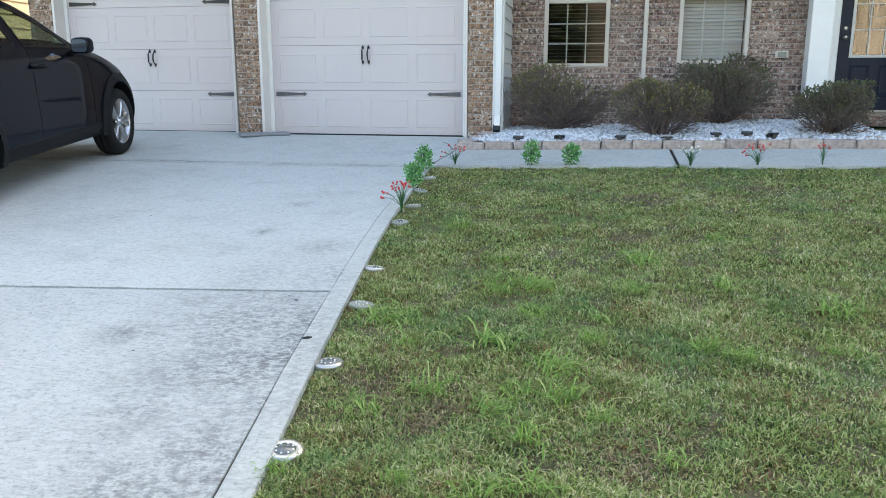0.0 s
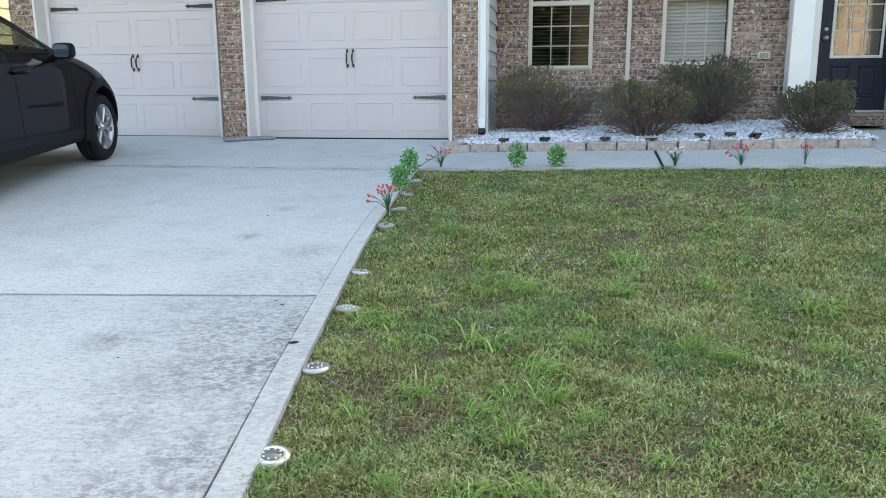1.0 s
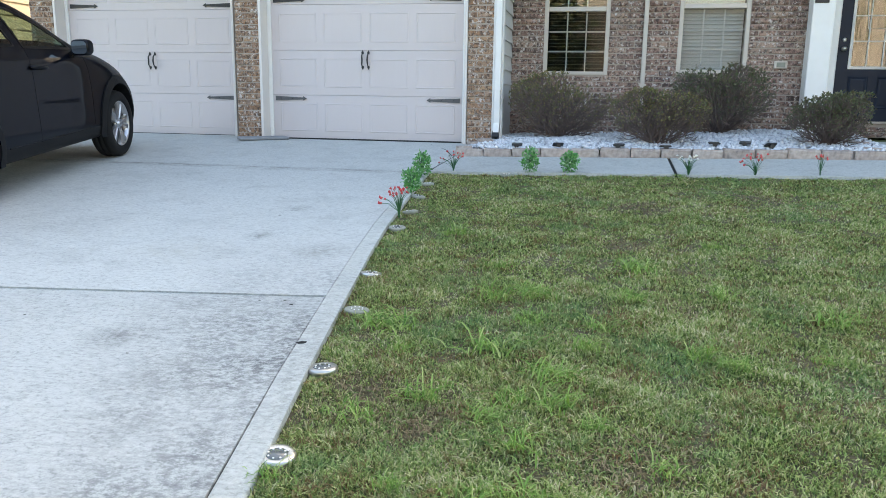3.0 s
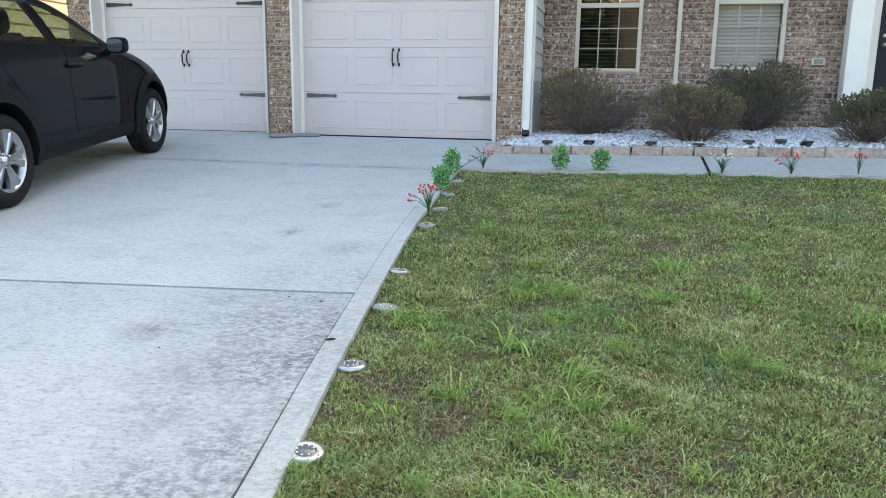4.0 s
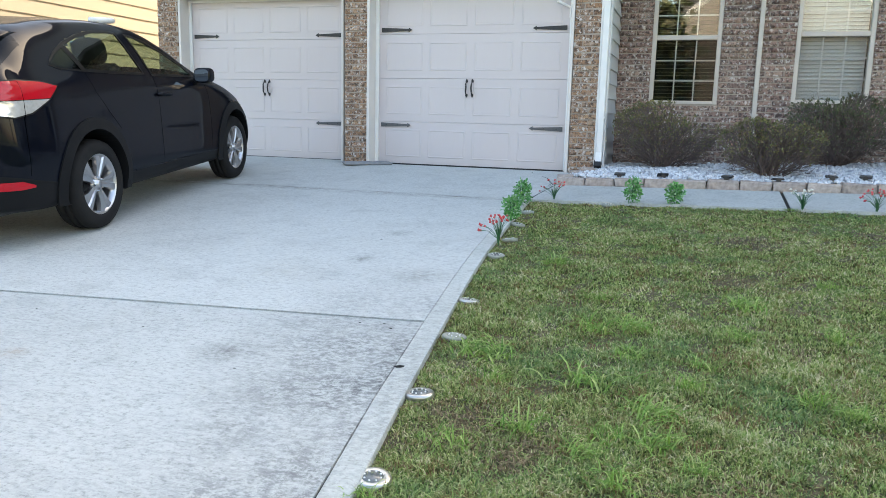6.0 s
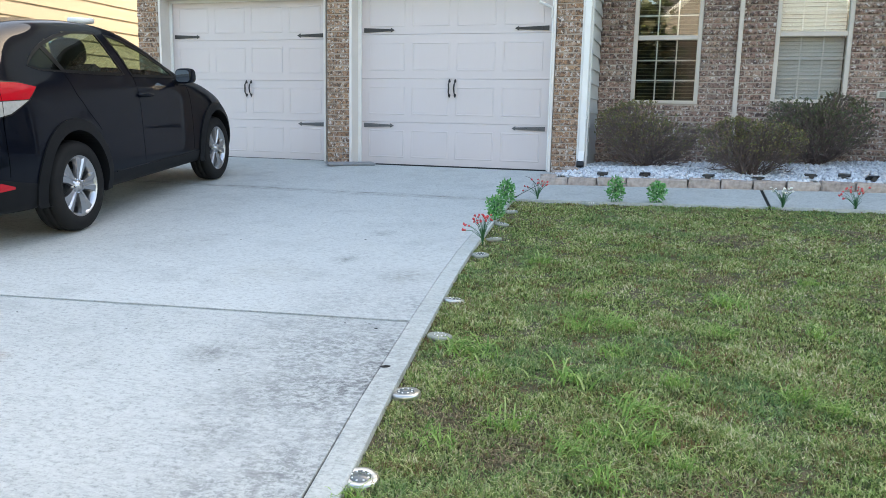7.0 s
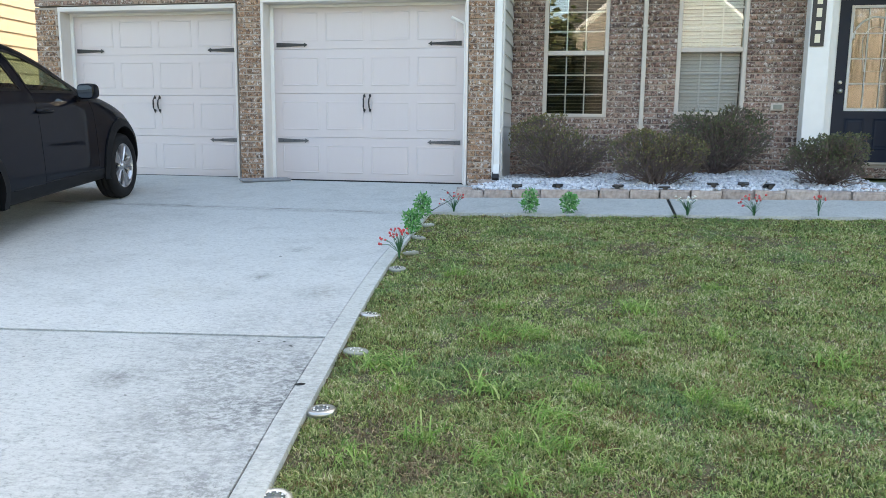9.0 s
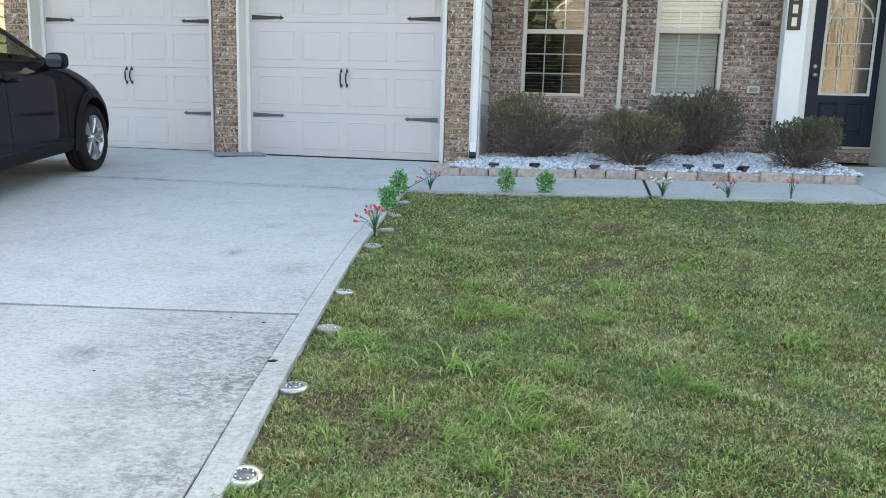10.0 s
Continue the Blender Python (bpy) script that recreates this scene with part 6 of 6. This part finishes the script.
def build_front_door():
    y = 1.9
    door = thing("door_front", "closed slate navy front door with a leaded glass light", "door", kind="structure")
    x0, x1, z0, z1 = 3.05, 3.95, 0.30, 2.33
    gx0, gx1, gz0, gz1 = 3.22, 3.78, 0.98, 2.23
    for name, dims in (("stile", (x0, gx0, y, y + 0.045, z0, z1)), ("stile", (gx1, x1, y, y + 0.045, z0, z1)), ("bottom_rail", (gx0, gx1, y, y + 0.045, z0, gz0)), ("top_rail", (gx0, gx1, y, y + 0.045, gz1, z1))):
        block(name, door, NAVY, *dims)
    for a, b in ((3.21, 3.45), (3.55, 3.79)):
        bm = bmesh.new()
        rings = [[bm.verts.new((xx, y + d, zz)) for xx, zz in ((a + i, 0.46 + i), (b - i, 0.46 + i), (b - i, 0.86 - i), (a + i, 0.86 - i))] for i, d in ((0.0, -0.002), (0.012, -0.008), (0.03, -0.001), (0.05, -0.006))]
        for p, q in zip(rings, rings[1:]):
            for i in range(4):
                bm.faces.new((p[i], p[(i + 1) % 4], q[(i + 1) % 4], q[i]))
        bm.faces.new(rings[-1])
        part("panel", bm, NAVY, door)
    light = part("glass_light", (lambda bm: (box(bm, gx0, gx1, y + 0.02, y + 0.026, gz0, gz1), bm)[1])(bmesh.new()), LEADED, door, "leaded decorative glass")
    light.visible_shadow = False
    f = 0.032
    for dims in ((gx0 - f, gx0 + 0.004, y - 0.014, y - 0.001, gz0 - f, gz1 + f), (gx1 - 0.004, gx1 + f, y - 0.014, y - 0.001, gz0 - f, gz1 + f), (gx0 + 0.004, gx1 - 0.004, y - 0.0135, y - 0.001, gz0 - f, gz0 + 0.004), (gx0 + 0.004, gx1 - 0.004, y - 0.0135, y - 0.001, gz1 - 0.004, gz1 + f)):
        block("glass_frame", door, WHITE, *dims, bevel=0.004)
    for c in (1, 2):
        xm = gx0 + (gx1 - gx0) * c / 3
        block("muntin", light, WHITE, xm - 0.007, xm + 0.007, y + 0.008, y + 0.016, gz0, gz1)
    for c in (1, 2, 3):
        zm = gz0 + (gz1 - gz0) * c / 4
        block("muntin", light, WHITE, gx0, gx1, y + 0.0085, y + 0.0155, zm - 0.007, zm + 0.007)
    bm = bmesh.new()
    xm = (gx0 + gx1) / 2
    tube(bm, [(xm + 0.26 * math.cos(a), y + 0.018, 1.86 + 0.26 * math.sin(a)) for a in np.linspace(0, math.pi, 20)], 0.013, 6)
    tube(bm, [(xm + 0.15 * math.cos(a), y + 0.018, 1.80 + 0.20 * math.sin(a)) for a in np.linspace(0, math.pi, 16)], 0.005, 6)
    tube(bm, [(xm - 0.15, y + 0.018, 1.80), (xm - 0.11, y + 0.018, 1.45), (xm + 0.11, y + 0.018, 1.45), (xm + 0.15, y + 0.018, 1.80)], 0.005, 6)
    part("leading", bm, WHITE, light, "curved lead lines in the glass")
    for z, r in ((1.20, 0.03), (1.31, 0.022)):
        bm = bmesh.new()
        lathe(bm, [(0.03, 0.0), (0.03, 0.006), (0.012, 0.012), (0.012, 0.035), (r, 0.045), (r, 0.06), (0.0, 0.066)] if r > 0.025 else [(0.028, 0.0), (0.026, 0.014), (0.012, 0.018), (0.0, 0.018)], 18, Matrix.Translation((3.12, y, z)) @ Matrix.Rotation(radians(90), 4, "X"))
        part("door_knob" if r > 0.025 else "deadbolt", bm, STEEL, door, "satin nickel fitting", smooth=True)
    frame_trim = thing("trim_door", "white front door casing", "door frame", kind="structure")
    block("jamb", frame_trim, WHITE, 2.93, 3.047, y - 0.03, y + 0.1, 0.30, 2.45, bevel=0.006)
    block("jamb", frame_trim, WHITE, 3.953, 4.07, y - 0.03, y + 0.1, 0.30, 2.45, bevel=0.006)
    block("head", frame_trim, WHITE, 2.93, 4.07, y - 0.032, y + 0.1, 2.45, 2.55, bevel=0.006)
    block("head_stop", frame_trim, WHITE, 3.047, 3.953, y - 0.0, y + 0.1, 2.333, 2.45)
    block("threshold", frame_trim, TRIM, 2.93, 4.07, y - 0.06, y + 0.1, 0.272, 0.298, bevel=0.005)
    riser = brick_wall("wall_stoop", "brown brick riser under the front door", 2.80, 4.4, y - 0.04, y + 0.06, 0.095, 0.27)
    hall = thing("wall_porch", "white side walls of the porch", "wall", kind="structure")
    block("wall", hall, SIDING, 2.70, 2.78, 1.1, y + 0.1, 0.0, 3.1)
    block("casing", hall, WHITE, 2.505, 2.775, 0.93, 1.1, 0.0, 3.1, bevel=0.004)
    block("wall", hall, SIDING, 2.78, 2.93, y, y + 0.1, 0.30, 3.1)
    block("wall", hall, SIDING, 4.07, 4.4, y, y + 0.1, 0.30, 3.1)
    block("wall", hall, SIDING, 2.93, 4.07, y, y + 0.1, 2.55, 3.1)
    block("wall", hall, SIDING, 4.4, 4.5, 0.92, y + 0.1, 0.0, 3.1)
    block("wall", hall, SIDING, 4.5, 8.5, 0.92, 1.12, 0.0, 3.1)
    bm = bmesh.new()
    box(bm, 2.6, 4.4, 2.9, 3.0, 0.2, 2.8)
    part("wall_hall", bm, material("pale hall wall", (0.50, 0.46, 0.42), 0.8, vary=0.4, scale=4), hall)


def build_post():
    post = thing("porch_post", "white boxed porch post", "post", kind="structure")
    block("shaft", post, WHITE, 2.39, 2.622, 0.60, 0.80, 0.05, 3.1, bevel=0.008)
    block("base_trim", post, WHITE, 2.375, 2.637, 0.585, 0.815, 0.06, 0.22, bevel=0.006)
    plaque = thing("number_plaque", "black vertical plaque with pale bars on the porch post", "plaque", pose(2.474, 0.598, 1.62))
    block("board", plaque, PLASTIC_BLACK, -0.073, 0.073, -0.012, 0.0, 0.0, 0.60, bevel=0.003)
    cream = material("cream enamel", (0.72, 0.66, 0.5), 0.4)
    for k in range(4):
        block("bar", plaque, cream, -0.028, 0.028, -0.016, -0.0125, 0.04 + 0.14 * k, 0.135 + 0.14 * k)


def build_fittings():
    spout = thing("downspout", "white square downspout with a black outlet", "downspout")
    bm = bmesh.new()
    box(bm, -1.078, -1.004, -0.058, 0.016, 0.19, 3.1, bevel=0.008)
    part("pipe", bm, WHITE, spout)
    bm = bmesh.new()
    box(bm, -0.037, 0.037, -0.037, 0.037, -0.07, 0.06, bevel=0.006)
    part("elbow", bm, WHITE, spout, at=pose(-1.041, -0.05, 0.19, -28, 0, 0))
    bm = bmesh.new()
    box(bm, -0.04, 0.04, -0.04, 0.04, -0.05, 0.035, bevel=0.004)
    part("outlet", bm, PLASTIC_BLACK, spout, "black plastic outlet", at=pose(-1.045, -0.085, 0.118, -35, 0, 0))
    for z in (0.62, 1.85):
        block("strap", spout, WHITE, -1.083, -0.999, -0.062, 0.018, z, z + 0.03)
    trim = thing("trim_corner", "white corner board beside the brick pier", "trim", kind="structure")
    block("board", trim, WHITE, -1.104, -1.084, -0.012, 0.15, 0.02, 3.1, bevel=0.003)
    pipe = thing("wall_pipe", "tan square pipe fixed to the brick wall", "pipe")
    block("pipe", pipe, TRIM, 0.585, 0.637, WALL_Y - 0.055, WALL_Y - 0.004, 0.12, 3.1, bevel=0.006)
    for z in (0.7, 1.9):
        block("clip", pipe, TRIM, 0.57, 0.652, WALL_Y - 0.06, WALL_Y - 0.003, z, z + 0.022)
    outlet = thing("wall_outlet", "grey weatherproof outlet box on the brick wall", "outlet box")
    block("box", outlet, TRIM, 2.10, 2.245, WALL_Y - 0.035, WALL_Y + 0.01, 0.915, 1.0, bevel=0.006)
    block("cover", outlet, DULL, 2.125, 2.22, WALL_Y - 0.043, WALL_Y - 0.035, 0.93, 0.985, bevel=0.003)
    cam_arm = thing("white_bracket", "white plastic sensor arm on the garage jamb", "bracket")
    bm = bmesh.new()
    tube(bm, [(-1.475, 0.155, 1.76), (-1.475, 0.15, 1.87)], 0.012, 8)
    part("post", bm, WHITE, cam_arm)
    bm = bmesh.new()
    tube(bm, [(-1.475, 0.15, 1.87), (-1.54, 0.12, 1.90), (-1.62, 0.09, 1.935)], [0.013, 0.015, 0.017], 8)
    part("arm", bm, WHITE, cam_arm)


build_front_door()
build_post()
build_fittings()


# ---- neighbouring houses and trees ----
def build_neighbour():
    house = thing("neighbour_house", "neighbouring house with yellow lap siding", "house")
    block("wall", house, YELLOW, -20.0, -10.83, -1.0, 12.0, -0.6, 5.4)
    bm_mesh = None
    z = -0.3
    while z < 5.3:
        if bm_mesh is None:
            bm = bmesh.new()
            vs = [bm.verts.new(p) for p in ((-10.83, -1.0, 0.25), (-10.815, -1.0, 0.25), (-10.80, -1.0, 0), (-10.83, -1.0, 0), (-10.83, 12.0, 0.25), (-10.815, 12.0, 0.25), (-10.80, 12.0, 0), (-10.83, 12.0, 0))]
            for q in ((0, 1, 2, 3), (7, 6, 5, 4), (1, 5, 6, 2), (2, 6, 7, 3), (0, 4, 5, 1), (3, 7, 4, 0)):
                bm.faces.new([vs[i] for i in q])
            bm_mesh = mesh_of("siding_board", bm, YELLOW)
        ob = new("siding_board", bm_mesh)
        ob.location = (0, 0, z)
        ob.parent = house
        z += 0.245
    bm = bmesh.new()
    v = [bm.verts.new(p) for p in ((-20.4, -1.5, 5.3), (-10.4, -1.5, 5.3), (-15.4, -1.5, 8.2), (-20.4, 12.5, 5.3), (-10.4, 12.5, 5.3), (-15.4, 12.5, 8.2))]
    for q in ((0, 1, 2), (3, 5, 4), (1, 4, 5, 2), (0, 2, 5, 3), (0, 3, 4, 1)):
        bm.faces.new([v[i] for i in q])
    part("roof", bm, SHINGLE, house)


CREAM = material("tan siding", (0.28, 0.245, 0.215), 0.7, vary=0.5, scale=2, dark=(0.20, 0.17, 0.15))


def build_opposite(x, y, w, mat):
    """A gabled house across the street, mirrored by the windows or added as backdrop."""
    house = thing("opposite_house", "gabled house across the street with white trim", "house", pose(x, y, -1.2), "houses across the street")
    block("wall", house, mat, -w / 2, w / 2, -9.0, 0.0, 0.0, 6.4)
    bm = bmesh.new()
    v = [bm.verts.new(p) for p in ((-w / 2 - 0.4, 0.5, 6.3), (w / 2 + 0.4, 0.5, 6.3), (w / 2 + 0.4, -4.5, 9.6), (-w / 2 - 0.4, -4.5, 9.6), (-w / 2 - 0.4, -9.5, 6.3), (w / 2 + 0.4, -9.5, 6.3))]
    for q in ((0, 1, 2, 3), (3, 2, 5, 4), (0, 3, 4), (1, 5, 2), (0, 4, 5, 1)):
        bm.faces.new([v[i] for i in q])
    part("roof", bm, SHINGLE, house)
    bm = bmesh.new()
    g = [bm.verts.new((gx, gy, gz)) for gy in (1.2, -4.0) for gx, gz in ((-0.48 * w, 0.0), (0.30 * w, 0.0), (0.30 * w, 6.9), (-0.09 * w, 10.6), (-0.48 * w, 6.9))]
    bm.faces.new(g[:5])
    bm.faces.new(g[:4:-1])
    for i in range(5):
        bm.faces.new((g[i], g[(i + 1) % 5], g[5 + (i + 1) % 5], g[5 + i]))
    part("gable", bm, mat, house)
    for a, b in (((-0.52 * w, 6.6), (-0.09 * w, 10.8)), ((-0.09 * w, 10.8), (0.34 * w, 6.6))):
        bm = bmesh.new()
        tube(bm, [(a[0], 1.25, a[1]), (b[0], 1.25, b[1])], 0.16, 4)
        part("gable_trim", bm, WHITE, house, "white gable trim")
    for wx, wz, ww in ((-0.16 * w, 2.6, 1.6), (0.3 * w, 2.6, 1.4), (-0.4 * w, 2.4, 1.2)):
        win = block("window", house, WHITE, wx - ww / 2, wx + ww / 2, 0.02 if abs(wx) > 0.2 * w else 1.2, 1.28 if abs(wx) < 0.2 * w else 0.1, wz - 0.9, wz + 0.9)
        block("pane", win, LENS, wx - ww / 2 + 0.1, wx + ww / 2 - 0.1, 0.1, 1.3 if abs(wx) < 0.2 * w else 0.12, wz - 0.8, wz + 0.8)


def build_tree(x, y, height, spread, seed, label, count=2600, leaf=0.12, low=0.3):
    """A tapered trunk with limbs and a crown of many small leaf clumps, gathered along the limbs."""
    rng = random.Random(seed)
    z0 = grade(x, y) - 0.05
    tree = thing("tree", label, "tree", pose(x, y, z0), "trees round the yard")
    wood = bmesh.new()
    tube(wood, [(0, 0, 0), (0.03 * spread, 0, height * 0.25), (0, 0.04 * spread, height * 0.55), (0, 0, height * 0.9)], [height * 0.028, height * 0.022, height * 0.014, height * 0.004], 8)
    ends = []
    for k in range(16):
        a, h = rng.uniform(0, 2 * math.pi), rng.uniform(low, 0.85) * height
        reach = spread * rng.uniform(0.55, 1.0) * (1.15 - 0.6 * h / height)
        end = Vector((math.cos(a) * reach, math.sin(a) * reach, min(h + rng.uniform(0.1, 0.3) * height, height)))
        mid = Vector((end.x * 0.5, end.y * 0.5, h + (end.z - h) * 0.3))
        tube(wood, [(0, 0, h), mid, end], [height * 0.01, height * 0.006, height * 0.002], 5)
        ends.append((mid, end))
    part("trunk", wood, BARK, tree)
    v, f = [], []
    for k in range(count):
        a, b = ends[rng.randrange(len(ends))]
        c = a.lerp(b, rng.uniform(0.2, 1.1)) + Vector((rng.gauss(0, 1), rng.gauss(0, 1), rng.gauss(0, 0.8))) * spread * 0.13
        e = Vector((rng.gauss(0, 1), rng.gauss(0, 1), rng.gauss(0, 1))).normalized()
        s = e.cross(Vector((rng.gauss(0, 1), rng.gauss(0, 1), rng.gauss(0, 1)))).normalized()
        size = leaf * rng.uniform(0.6, 1.3)
        f.append([4 * k + i for i in range(4)])
        v += [tuple(c), tuple(c + e * size * 0.5 + s * size * 0.35), tuple(c + e * size), tuple(c + e * size * 0.5 - s * size * 0.35)]
    ob = new("crown", fast_mesh("crown", np.array(v), np.array(f), LEAF_DARK))
    ob.parent = tree
    ob["kind"] = "stuff"


build_neighbour()
build_opposite(4.2, -31.0, 11.0, CREAM)
build_opposite(17.5, -31.5, 12.5, CREAM)
# unseen third house, added to block low sky in the car's reflections
build_opposite(-17.5, -32.0, 12.0, CREAM)
# added tree, hides bright sky from the first window's reflection
build_tree(-3.9, -27.5, 12.5, 3.4, 31, "tall dense tree added to darken the window reflection", 9000, 0.42, 0.1)
build_tree(-10.3, -0.45, 3.5, 0.68, 11, "small leafy tree beside the yellow house", 3000, 0.055, 0.2)
# unseen trees, added to block low sky and darken the car's reflections
for k, (x, y) in enumerate(((-13.0, -24.0), (10.6, -29.0), (24.0, -24.0), (-26.0, -20.0), (15.0, -6.0), (18.0, 3.0), (-9.0, -44.0), (4.0, -46.0), (20.0, -46.0))):
    build_tree(x, y, 7.0 + (k * 37 % 5), 3.0, 60 + k, "leafy tree out of view, added to block low sky", 2600, 0.34, 0.28)
